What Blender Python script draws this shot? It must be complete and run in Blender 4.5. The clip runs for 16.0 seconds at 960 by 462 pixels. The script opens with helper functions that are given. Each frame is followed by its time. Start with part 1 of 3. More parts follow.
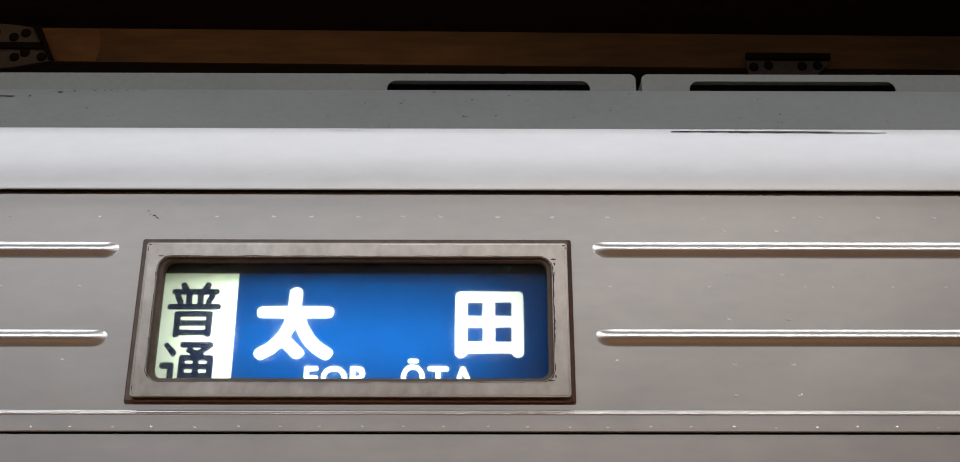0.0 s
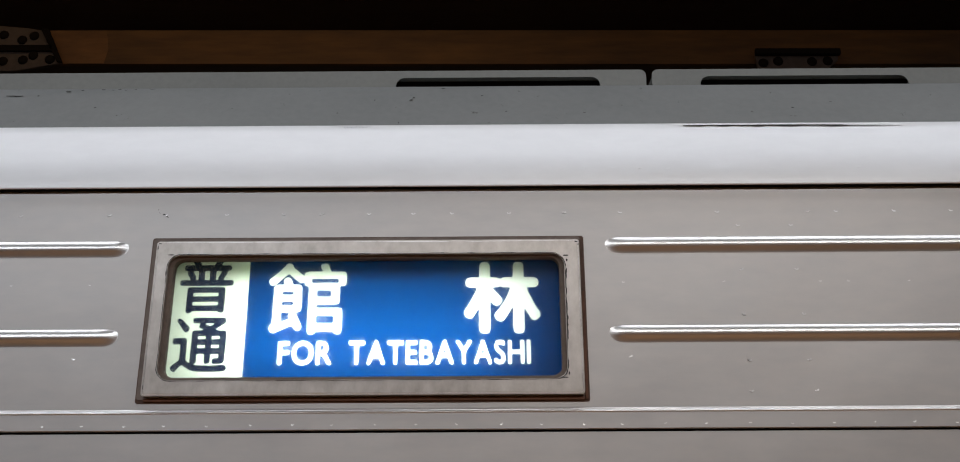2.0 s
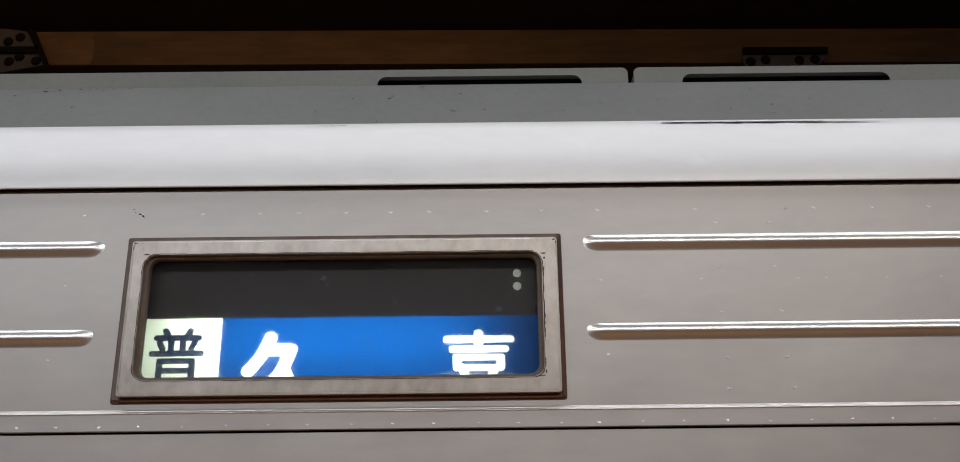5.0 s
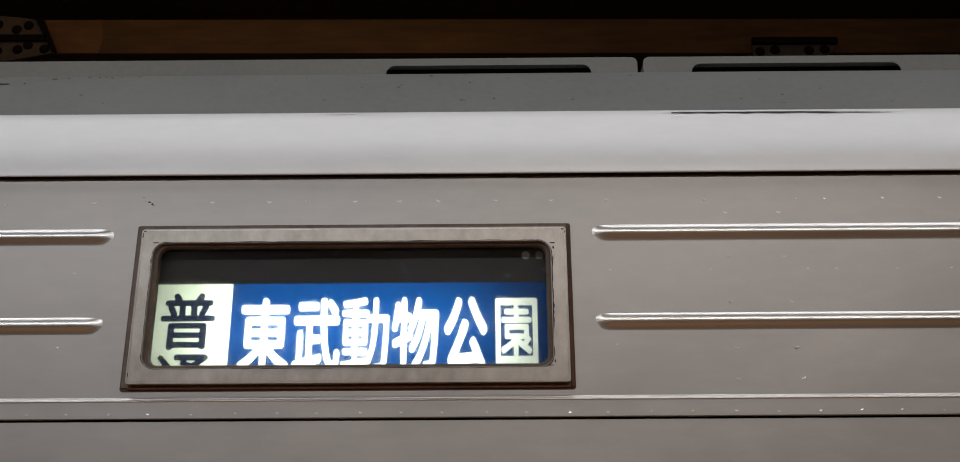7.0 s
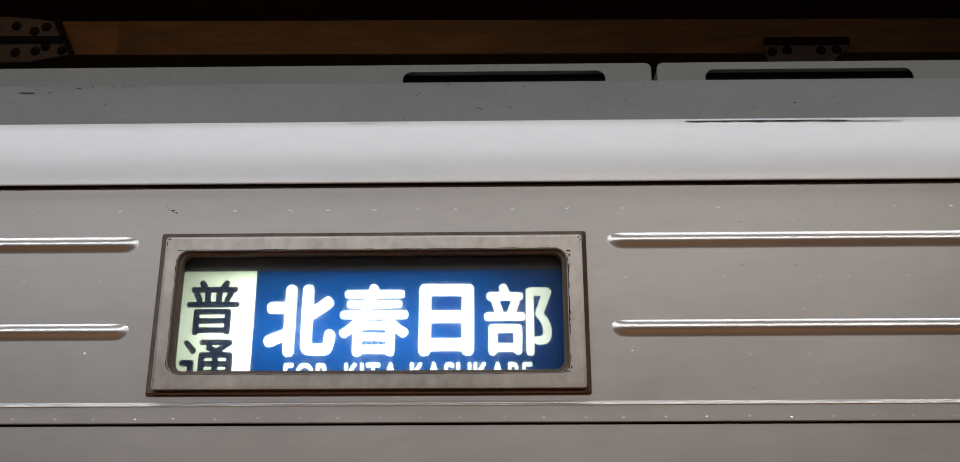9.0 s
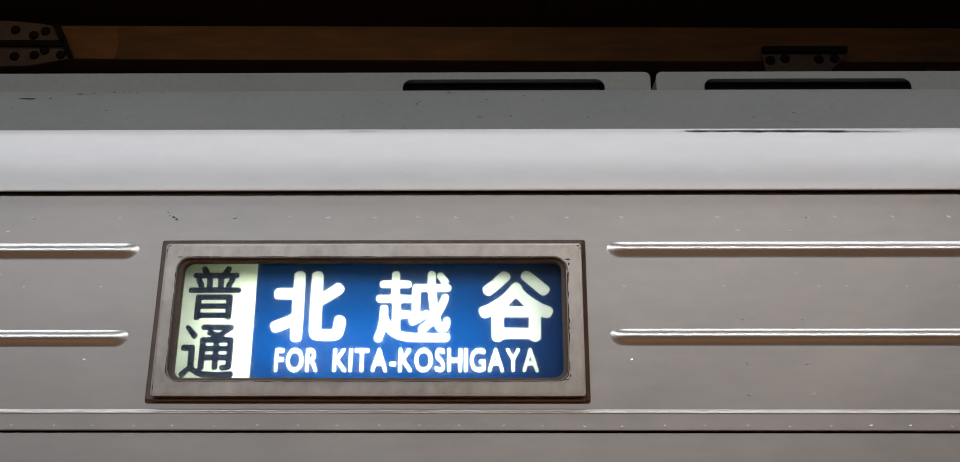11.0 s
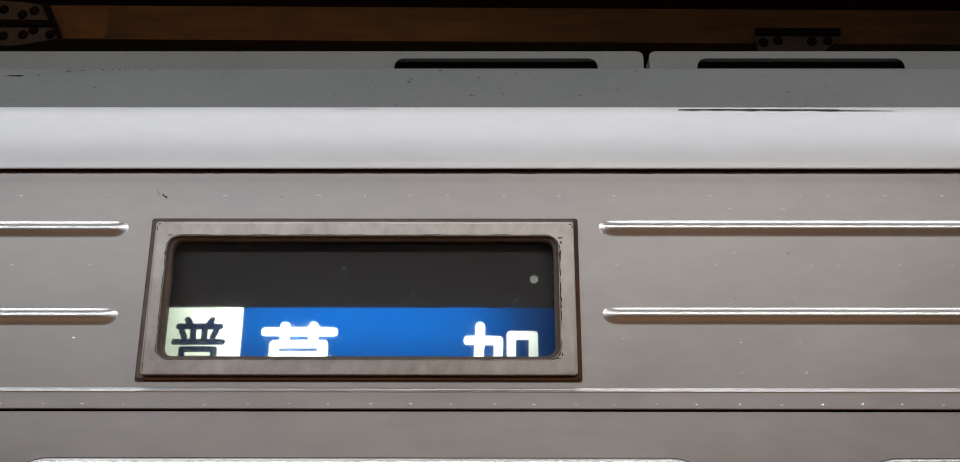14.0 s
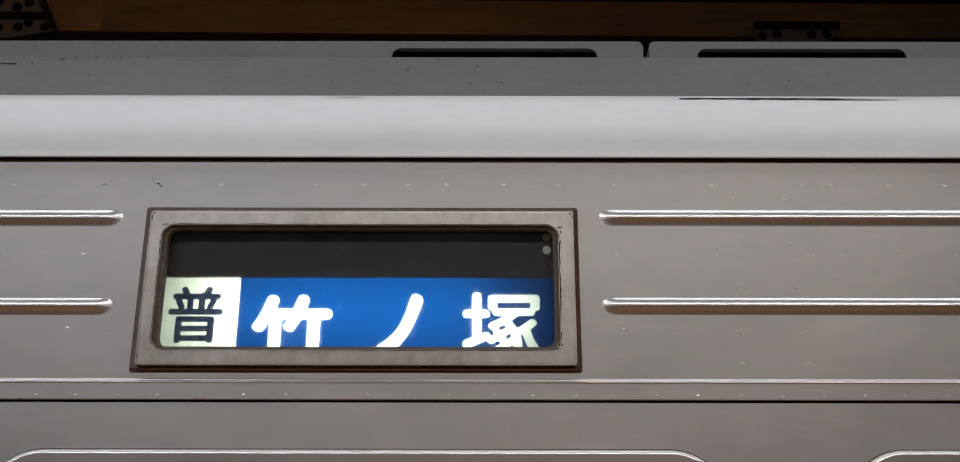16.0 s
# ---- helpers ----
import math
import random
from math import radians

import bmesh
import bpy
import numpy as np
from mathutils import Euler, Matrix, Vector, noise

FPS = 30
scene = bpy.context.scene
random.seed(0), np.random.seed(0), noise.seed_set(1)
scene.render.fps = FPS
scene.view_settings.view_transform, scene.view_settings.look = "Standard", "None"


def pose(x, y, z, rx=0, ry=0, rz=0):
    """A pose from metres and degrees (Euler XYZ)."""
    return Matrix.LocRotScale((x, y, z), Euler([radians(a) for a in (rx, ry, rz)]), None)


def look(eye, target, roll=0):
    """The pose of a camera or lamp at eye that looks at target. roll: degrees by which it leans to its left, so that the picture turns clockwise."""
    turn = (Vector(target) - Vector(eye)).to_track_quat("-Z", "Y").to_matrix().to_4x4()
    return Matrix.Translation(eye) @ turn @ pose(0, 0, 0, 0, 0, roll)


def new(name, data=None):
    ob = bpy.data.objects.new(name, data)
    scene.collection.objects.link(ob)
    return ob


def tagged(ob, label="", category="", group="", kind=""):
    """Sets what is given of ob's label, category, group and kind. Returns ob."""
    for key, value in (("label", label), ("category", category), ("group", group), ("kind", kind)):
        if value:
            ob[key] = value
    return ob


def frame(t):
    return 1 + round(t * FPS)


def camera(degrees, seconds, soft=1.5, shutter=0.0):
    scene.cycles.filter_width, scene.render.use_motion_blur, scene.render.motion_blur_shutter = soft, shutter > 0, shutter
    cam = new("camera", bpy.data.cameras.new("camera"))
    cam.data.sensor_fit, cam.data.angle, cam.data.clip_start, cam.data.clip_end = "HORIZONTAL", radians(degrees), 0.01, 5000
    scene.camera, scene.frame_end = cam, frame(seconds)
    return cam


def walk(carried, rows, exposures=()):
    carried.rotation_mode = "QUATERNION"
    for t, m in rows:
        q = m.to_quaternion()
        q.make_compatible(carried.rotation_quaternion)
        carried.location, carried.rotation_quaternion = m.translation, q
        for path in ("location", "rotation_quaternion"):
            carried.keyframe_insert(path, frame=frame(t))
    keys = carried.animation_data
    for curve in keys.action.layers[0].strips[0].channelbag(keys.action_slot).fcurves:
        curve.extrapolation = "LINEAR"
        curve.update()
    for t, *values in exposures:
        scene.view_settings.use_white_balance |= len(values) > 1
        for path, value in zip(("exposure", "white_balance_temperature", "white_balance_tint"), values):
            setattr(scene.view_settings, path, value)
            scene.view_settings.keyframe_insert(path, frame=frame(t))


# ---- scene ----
cam = camera(49.7, 16.0, soft=1.0)
PATH = [
    (0, (0.007, 0.025, 1.62), (0.018, 1.895, 2.331), -0.0),
    (0.5, (0.004, 0.03, 1.62), (0.005, 1.897, 2.337), -0.0),
    (1, (0.002, 0.034, 1.621), (-0.002, 1.903, 2.333), -0.0),
    (1.5, (-0.001, 0.037, 1.618), (-0.011, 1.906, 2.328), -0.3),
    (2, (0.002, 0.039, 1.618), (-0.003, 1.908, 2.33), -0.3),
    (2.5, (0.0, 0.038, 1.619), (-0.005, 1.902, 2.343), -0.3),
    (3, (0.003, 0.035, 1.62), (-0.005, 1.901, 2.34), -0.4),
    (3.5, (0.009, 0.036, 1.618), (0.001, 1.903, 2.333), -0.6),
    (4, (0.021, 0.04, 1.617), (0.027, 1.906, 2.338), -0.7),
    (6.5, (0.034, 0.048, 1.613), (0.028, 1.921, 2.313), -0.4),
    (7, (0.027, 0.048, 1.615), (0.018, 1.923, 2.311), -0.3),
    (7.5, (0.022, 0.046, 1.615), (0.012, 1.926, 2.297), -0.3),
    (8, (0.016, 0.033, 1.619), (0.0, 1.912, 2.305), -0.2),
    (8.5, (0.014, 0.019, 1.625), (-0.019, 1.897, 2.312), -0.1),
    (9, (0.016, 0.012, 1.626), (-0.013, 1.891, 2.311), -0.1),
    (9.5, (0.014, 0.007, 1.628), (-0.013, 1.883, 2.32), 0.1),
    (12, (0.004, 0.006, 1.629), (-0.015, 1.882, 2.324), 0.2),
    (12.5, (-0.002, 0.008, 1.629), (-0.021, 1.889, 2.308), 0.4),
    (13, (0.001, 0.011, 1.628), (-0.01, 1.893, 2.306), 0.3),
    (13.5, (0.005, 0.015, 1.625), (-0.003, 1.898, 2.298), 0.2),
    (14, (0.011, 0.017, 1.623), (0.004, 1.903, 2.289), 0.1),
    (14.5, (0.014, 0.027, 1.62), (0.012, 1.915, 2.279), 0.1),
    (15, (0.02, 0.039, 1.619), (0.023, 1.927, 2.278), 0.1),
    (15.5, (0.019, 0.046, 1.617), (0.024, 1.933, 2.28), -0.0),
    (16, (0.008, 0.038, 1.618), (0.007, 1.926, 2.278), 0.1),
]

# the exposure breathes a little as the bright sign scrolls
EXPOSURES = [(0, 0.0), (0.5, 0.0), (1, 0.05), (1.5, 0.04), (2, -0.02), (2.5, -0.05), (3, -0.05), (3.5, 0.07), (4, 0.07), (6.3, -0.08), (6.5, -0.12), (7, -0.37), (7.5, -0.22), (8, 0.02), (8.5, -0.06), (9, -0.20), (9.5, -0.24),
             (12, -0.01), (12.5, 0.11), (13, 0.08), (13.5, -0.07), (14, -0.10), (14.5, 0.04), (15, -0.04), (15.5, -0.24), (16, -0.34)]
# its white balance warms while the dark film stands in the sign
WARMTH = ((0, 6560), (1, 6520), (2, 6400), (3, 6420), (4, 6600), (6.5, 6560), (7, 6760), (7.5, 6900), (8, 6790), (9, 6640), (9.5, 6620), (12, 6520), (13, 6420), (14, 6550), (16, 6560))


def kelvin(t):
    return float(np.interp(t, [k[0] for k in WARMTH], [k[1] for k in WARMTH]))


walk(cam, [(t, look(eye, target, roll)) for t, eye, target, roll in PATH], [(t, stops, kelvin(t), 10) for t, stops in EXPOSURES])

# ---- light ----
world = bpy.data.worlds.new("night")
world.use_nodes = True
world.node_tree.nodes["Background"].inputs[0].default_value = (0.010, 0.011, 0.014, 1)
scene.world = world
scene.view_settings.exposure = 0.0


def lamp(name, x, y, z, watts, wide, deep, colour, rx=0.0, rz=0.0):
    """A rectangular lamp that shines down, or forward once it is tilted."""
    data = bpy.data.lights.new(name, "AREA")
    data.shape, data.size, data.size_y, data.energy, data.color = "RECTANGLE", wide, deep, watts, colour
    ob = new(name, data)
    ob.matrix_world = pose(x, y, z, rx, 0, rz)
    return ob


HIGH_TUBE = (0.93, 0.955, 1.0)
lamp("platform_lamp", 0.0, 0.95, 4.15, 49.5, 9.0, 0.55, HIGH_TUBE)
# one platform light split in two, tinted to cool and warm the steel
lamp("platform_lamp", -2.30, -1.80, 3.70, 71, 3.4, 0.40, (0.90, 0.946, 1.0))
lamp("platform_lamp", 1.30, -1.80, 3.70, 74, 3.4, 0.40, (1.0, 0.968, 0.938))
# unseen warm fill added over the tracks to brighten the beam
lamp("beam_fill_lamp", -1.0, 2.75, 4.42, 2.5, 2.6, 0.2, (1.0, 0.70, 0.38), 62, 0)
# the tube inside the sign
lamp("sign_tube", -0.188, 1.712, 2.040, 3.0, 0.44, 0.052, (0.83, 0.98, 1.0), -90)


# ---- materials ----
def material(name):
    m = bpy.data.materials.new(name)
    m.use_nodes = True
    nt = m.node_tree
    return m, nt, nt.nodes, nt.links, nt.nodes["Principled BSDF"]


def add(nodes, kind, **values):
    n = nodes.new(kind)
    for key, value in values.items():
        n.inputs[key].default_value = value
    return n


def ramp(nodes, stops):
    r = nodes.new("ShaderNodeValToRGB")
    while len(r.color_ramp.elements) < len(stops):
        r.color_ramp.elements.new(0.5)
    for e, (at, c) in zip(r.color_ramp.elements, stops):
        e.position, e.color = at, (*c, 1)
    return r


def surface(name, dark, light, rough, metal=0.0, grain=(60, 60, 60), blotch=(3, 3, 3), bump=0.05, dents=0.0, specks=0.0,
            speck_colour=(0.03, 0.025, 0.02), spread=0.10, gloss=0.5):
    """A worn surface: a colour between dark and light by a fine grain and broad blotches, with both in its relief and gloss."""
    m, nt, nodes, links, p = material(name)
    co = nodes.new("ShaderNodeTexCoord")
    a = nodes.new("ShaderNodeMapping")
    a.inputs["Scale"].default_value = grain
    b = nodes.new("ShaderNodeMapping")
    b.inputs["Scale"].default_value = blotch
    fine = add(nodes, "ShaderNodeTexNoise", Scale=1.0, Detail=4.0, Roughness=0.6)
    broad = add(nodes, "ShaderNodeTexNoise", Scale=1.0, Detail=5.0, Roughness=0.55)
    links.new(co.outputs["Object"], a.inputs[0])
    links.new(co.outputs["Object"], b.inputs[0])
    links.new(a.outputs[0], fine.inputs["Vector"])
    links.new(b.outputs[0], broad.inputs["Vector"])
    mix = nodes.new("ShaderNodeMath")
    mix.operation = "MULTIPLY_ADD"
    mix.inputs[1].default_value = 0.45
    links.new(fine.outputs["Fac"], mix.inputs[0])
    half = nodes.new("ShaderNodeMath")
    half.operation = "MULTIPLY"
    half.inputs[1].default_value = 0.55
    links.new(broad.outputs["Fac"], half.inputs[0])
    links.new(half.outputs[0], mix.inputs[2])
    r = ramp(nodes, [(0.32, dark), (0.68, light)])
    links.new(mix.outputs[0], r.inputs[0])
    out = r.outputs[0]
    if specks:
        sp = add(nodes, "ShaderNodeTexNoise", Scale=55.0, Detail=3.0, Roughness=0.7)
        links.new(co.outputs["Object"], sp.inputs["Vector"])
        sr = ramp(nodes, [(0.70 - specks, (0, 0, 0)), (0.74 - specks, (1, 1, 1))])
        links.new(sp.outputs["Fac"], sr.inputs[0])
        sm = nodes.new("ShaderNodeMix")
        sm.data_type = "RGBA"
        links.new(sr.outputs[0], sm.inputs["Factor"])
        links.new(out, sm.inputs["A"])
        sm.inputs["B"].default_value = (*speck_colour, 1)
        out = sm.outputs["Result"]
    links.new(out, p.inputs["Base Color"])
    rr = nodes.new("ShaderNodeMapRange")
    rr.inputs["To Min"].default_value = rough - spread
    rr.inputs["To Max"].default_value = rough + spread
    links.new(mix.outputs[0], rr.inputs["Value"])
    links.new(rr.outputs[0], p.inputs["Roughness"])
    p.inputs["Metallic"].default_value = metal
    p.inputs["Specular IOR Level"].default_value = gloss
    bp = add(nodes, "ShaderNodeBump", Strength=bump, Distance=0.002)
    links.new(fine.outputs["Fac"], bp.inputs["Height"])
    if dents:
        wide = add(nodes, "ShaderNodeTexNoise", Scale=5.0, Detail=1.5, Roughness=0.4)
        links.new(co.outputs["Object"], wide.inputs["Vector"])
        b2 = add(nodes, "ShaderNodeBump", Strength=dents, Distance=0.02)
        links.new(wide.outputs["Fac"], b2.inputs["Height"])
        links.new(b2.outputs[0], bp.inputs["Normal"])
    links.new(bp.outputs[0], p.inputs["Normal"])
    return m


# the side's steel again, lightened so highlights on beads and edges come out brighter
BEAD_STEEL = surface("lightened_stainless_steel", (0.76, 0.74, 0.73), (0.84, 0.83, 0.82), 0.30, 0.95, (6, 20, 20), (2.5, 2.5, 4), 0.0, spread=0.03)
RIDGE_STEEL = surface("lightened_folded_steel", (0.72, 0.70, 0.69), (0.80, 0.79, 0.78), 0.34, 0.92, (6, 20, 20), (2.5, 2.5, 4), 0.0, spread=0.02)
STEEL = surface("dull_stainless_steel", (0.472, 0.464, 0.462), (0.586, 0.558, 0.538), 0.48, 0.74, (14, 40, 40), (2.2, 2.5, 3.2), 0.012, 0.16, spread=0.06)
BRIGHT_STEEL = surface("bright_stainless_steel", (0.76, 0.76, 0.77), (0.83, 0.83, 0.84), 0.50, 0.78, (14, 40, 40), (2, 3, 5), 0.01, 0.16, spread=0.05)
ROOF_PAINT = surface("grey_roof_paint", (0.196, 0.205, 0.203), (0.246, 0.254, 0.251), 0.62, 0.0, (70, 70, 70), (4, 4, 6), 0.06, 0.10, 0.006)
COVER_PAINT = surface("light_grey_cover_paint", (0.225, 0.23, 0.218), (0.29, 0.295, 0.275), 0.6, 0.0, (80, 80, 80), (3, 3, 3), 0.05, 0.0)
FRAME_METAL = surface("worn_aluminium", (0.37, 0.335, 0.303), (0.64, 0.60, 0.563), 0.40, 0.66, (60, 90, 34), (7, 9, 11), 0.05)
FLANGE = surface("dull_flange_metal", (0.105, 0.080, 0.068), (0.215, 0.172, 0.148), 0.5, 0.4, (60, 60, 60), (14, 14, 14), 0.08)
SEALANT = surface("brown_sealant", (0.080, 0.048, 0.036), (0.15, 0.088, 0.064), 0.8, 0.0, (200, 200, 200), (20, 20, 20), 0.2)
RUST_SEAL = surface("reddish_brown_sealant", (0.085, 0.038, 0.022), (0.20, 0.095, 0.058), 0.75, 0.0, (120, 120, 120), (16, 16, 10), 0.2)
RUBBER = surface("grey_glazing_rubber", (0.085, 0.060, 0.045), (0.19, 0.145, 0.115), 0.6, 0.0, (160, 160, 160), (25, 25, 25), 0.12)
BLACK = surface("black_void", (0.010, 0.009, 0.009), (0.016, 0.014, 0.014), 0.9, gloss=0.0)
RUST = surface("rusty_brown_beam_paint", (0.050, 0.022, 0.006), (0.21, 0.096, 0.025), 0.75, 0.0, (4, 30, 30), (1.1, 2, 3), 0.15)
PATCH = surface("orange_brown_paint", (0.10, 0.042, 0.012), (0.25, 0.112, 0.034), 0.75, 0.0, (6, 30, 30), (5, 3, 9), 0.15)
PLATE = surface("pale_gusset_paint", (0.060, 0.041, 0.031), (0.125, 0.090, 0.070), 0.7, 0.0, (40, 40, 40), (6, 6, 6), 0.12)
BOLT = surface("dark_bolt_steel", (0.010, 0.007, 0.005), (0.020, 0.015, 0.012), 0.9, 0.0, gloss=0.05)
WHITE = surface("grey_housing_paint", (0.13, 0.13, 0.13), (0.17, 0.17, 0.17), 0.7)
CONCRETE = surface("warm_platform_concrete", (0.25, 0.122, 0.045), (0.385, 0.195, 0.075), 0.8, 0.0, (30, 30, 30), (1.5, 1.5, 1.5), 0.2)
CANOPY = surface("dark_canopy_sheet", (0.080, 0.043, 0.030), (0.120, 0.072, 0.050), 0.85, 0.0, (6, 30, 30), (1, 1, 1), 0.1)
DOT = surface("pale_green_marker", (0.60, 0.70, 0.64), (0.78, 0.85, 0.79), 0.5, 0.0, (300, 300, 300), (90, 90, 90), 0.05)
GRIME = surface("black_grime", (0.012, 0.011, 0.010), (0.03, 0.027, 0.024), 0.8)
PASSENGER_GLASS = surface("dark_tinted_glass", (0.010, 0.011, 0.012), (0.014, 0.015, 0.016), 0.06, spread=0.02)


def film(name, colour, through_share, flecks=0.0):
    """Printed blind film: light from behind passes through it, tinted, and a thin dust dulls its front."""
    m, nt, nodes, links, p = material(name)
    nodes.remove(p)
    co = nodes.new("ShaderNodeTexCoord")
    dust = add(nodes, "ShaderNodeTexNoise", Scale=60.0, Detail=6.0, Roughness=0.7)
    links.new(co.outputs["Object"], dust.inputs["Vector"])
    lo = tuple(c * 0.90 for c in colour)
    r = ramp(nodes, [(0.30, lo), (0.62, colour)])
    links.new(dust.outputs["Fac"], r.inputs[0])
    out = r.outputs[0]
    if flecks:
        worn = add(nodes, "ShaderNodeTexNoise", Scale=420.0, Detail=2.0, Roughness=0.6)
        region = add(nodes, "ShaderNodeTexNoise", Scale=26.0, Detail=2.0, Roughness=0.5)
        links.new(co.outputs["Object"], worn.inputs["Vector"])
        links.new(co.outputs["Object"], region.inputs["Vector"])
        both = nodes.new("ShaderNodeMath")
        both.operation = "MULTIPLY"
        links.new(worn.outputs["Fac"], both.inputs[0])
        links.new(region.outputs["Fac"], both.inputs[1])
        edge = ramp(nodes, [(0.475 - flecks, (0, 0, 0)), (0.515 - flecks, (1, 1, 1))])
        links.new(both.outputs[0], edge.inputs[0])
        pick = nodes.new("ShaderNodeMix")
        pick.data_type = "RGBA"
        links.new(edge.outputs[0], pick.inputs["Factor"])
        links.new(out, pick.inputs["A"])
        pick.inputs["B"].default_value = (0.22, 0.30, 0.42, 1)
        out = pick.outputs["Result"]
    t = nodes.new("ShaderNodeBsdfTranslucent")
    d = nodes.new("ShaderNodeBsdfDiffuse")
    links.new(out, t.inputs["Color"])
    links.new(out, d.inputs["Color"])
    mix = nodes.new("ShaderNodeMixShader")
    mix.inputs[0].default_value = through_share
    links.new(d.outputs[0], mix.inputs[1])
    links.new(t.outputs[0], mix.inputs[2])
    g = add(nodes, "ShaderNodeBsdfGlossy", Roughness=0.5)
    top = nodes.new("ShaderNodeMixShader")
    top.inputs[0].default_value = 0.018
    links.new(mix.outputs[0], top.inputs[1])
    links.new(g.outputs[0], top.inputs[2])
    links.new(top.outputs[0], nodes["Material Output"].inputs[0])
    return m


BLUE = film("blue_film", (0.0003, 0.0285, 0.117), 0.65, 0.001)
WHITE_FILM = film("white_film", (0.92, 0.90, 0.77), 0.68)
CREAM = film("cream_film", (0.85, 0.86, 0.67), 0.64)
NAVY = film("navy_film", (0.008, 0.017, 0.050), 0.3)
SHADE = film("milky_screen", (0.84, 0.87, 0.77), 0.80)
DARK = film("black_film", (0.050, 0.046, 0.048), 0.01, 0.055)


def clear_glass():
    """Old window glass: clear, with an added haze for the glow round bright letters, thicker in patches, and specks of
    dust.
    """
    m, nt, nodes, links, p = material("glow_hazed_dusty_glass")
    nodes.remove(p)
    t = nodes.new("ShaderNodeBsdfTransparent")
    t.inputs[0].default_value = (0.96, 0.97, 0.96, 1)
    g = add(nodes, "ShaderNodeBsdfGlossy", Roughness=0.06)
    f = add(nodes, "ShaderNodeFresnel", IOR=1.45)
    mix = nodes.new("ShaderNodeMixShader")
    links.new(f.outputs[0], mix.inputs[0])
    links.new(t.outputs[0], mix.inputs[1])
    links.new(g.outputs[0], mix.inputs[2])
    # rough refraction that imitates camera bloom round the lit letters
    haze = add(nodes, "ShaderNodeBsdfRefraction", Roughness=0.8, IOR=1.45)
    co = nodes.new("ShaderNodeTexCoord")
    patch = add(nodes, "ShaderNodeTexNoise", Scale=14.0, Detail=5.0, Roughness=0.6)
    links.new(co.outputs["Object"], patch.inputs["Vector"])
    share = nodes.new("ShaderNodeMapRange")
    share.inputs["From Min"].default_value, share.inputs["From Max"].default_value = 0.3, 0.7
    share.inputs["To Min"].default_value, share.inputs["To Max"].default_value = 0.07, 0.155
    links.new(patch.outputs["Fac"], share.inputs["Value"])
    hazy = nodes.new("ShaderNodeMixShader")
    links.new(share.outputs[0], hazy.inputs[0])
    links.new(mix.outputs[0], hazy.inputs[1])
    links.new(haze.outputs[0], hazy.inputs[2])
    # specks of dust, denser in patches
    specks = add(nodes, "ShaderNodeTexNoise", Scale=520.0, Detail=1.0, Roughness=0.5)
    links.new(co.outputs["Object"], specks.inputs["Vector"])
    both = nodes.new("ShaderNodeMath")
    both.operation = "MULTIPLY"
    links.new(specks.outputs["Fac"], both.inputs[0])
    links.new(patch.outputs["Fac"], both.inputs[1])
    edge = nodes.new("ShaderNodeMapRange")
    edge.inputs["From Min"].default_value, edge.inputs["From Max"].default_value = 0.43, 0.48
    edge.inputs["To Min"].default_value, edge.inputs["To Max"].default_value = 0.0, 0.13
    links.new(both.outputs[0], edge.inputs["Value"])
    d = nodes.new("ShaderNodeBsdfDiffuse")
    d.inputs[0].default_value = (0.5, 0.52, 0.5, 1)
    top = nodes.new("ShaderNodeMixShader")
    links.new(edge.outputs[0], top.inputs[0])
    links.new(hazy.outputs[0], top.inputs[1])
    links.new(d.outputs[0], top.inputs[2])
    links.new(top.outputs[0], nodes["Material Output"].inputs[0])
    return m


GLASS = clear_glass()


# ---- builders ----
def mesh_of(name, bm, mat):
    me = bpy.data.meshes.new(name)
    bm.to_mesh(me)
    bm.free()
    me.materials.append(mat)
    return me


def smooth(ob, angle=40):
    for f in ob.data.polygons:
        f.use_smooth = True
    ob.data.set_sharp_from_angle(angle=radians(angle))
    return ob


def part(name, bm, mat, parent, label=""):
    ob = new(name, mesh_of(name, bm, mat))
    ob.parent = parent
    return tagged(ob, label)


def thing(name, label, category, m=None, group="", kind=""):
    ob = new(name)
    if m is not None:
        ob.matrix_world = m
    return tagged(ob, label, category, group, kind)


def bevel(ob, width, segments=2):
    b = ob.modifiers.new("bevel", "BEVEL")
    b.width, b.segments, b.limit_method, b.angle_limit = width, segments, "ANGLE", radians(40)
    return ob


def box(bm, x0, y0, z0, x1, y1, z1):
    vs = [bm.verts.new((x, y, z)) for x in (x0, x1) for y in (y0, y1) for z in (z0, z1)]
    for q in ((0, 1, 3, 2), (4, 6, 7, 5), (0, 4, 5, 1), (2, 3, 7, 6), (0, 2, 6, 4), (1, 5, 7, 3)):
        bm.faces.new([vs[k] for k in q])
    return bm


def boxed(*ends):
    return box(bmesh.new(), *ends)


def rounded(x0, z0, x1, z1, r, n=8):
    """The corners of a rounded rectangle, anticlockwise."""
    if r <= 0:
        return [(x0, z0), (x1, z0), (x1, z1), (x0, z1)]
    pts = []
    for cx, cz, a in ((x1 - r, z0 + r, -90), (x1 - r, z1 - r, 0), (x0 + r, z1 - r, 90), (x0 + r, z0 + r, 180)):
        for k in range(n + 1):
            w = radians(a + 90 * k / n)
            pts.append((cx + r * math.cos(w), cz + r * math.sin(w)))
    return pts


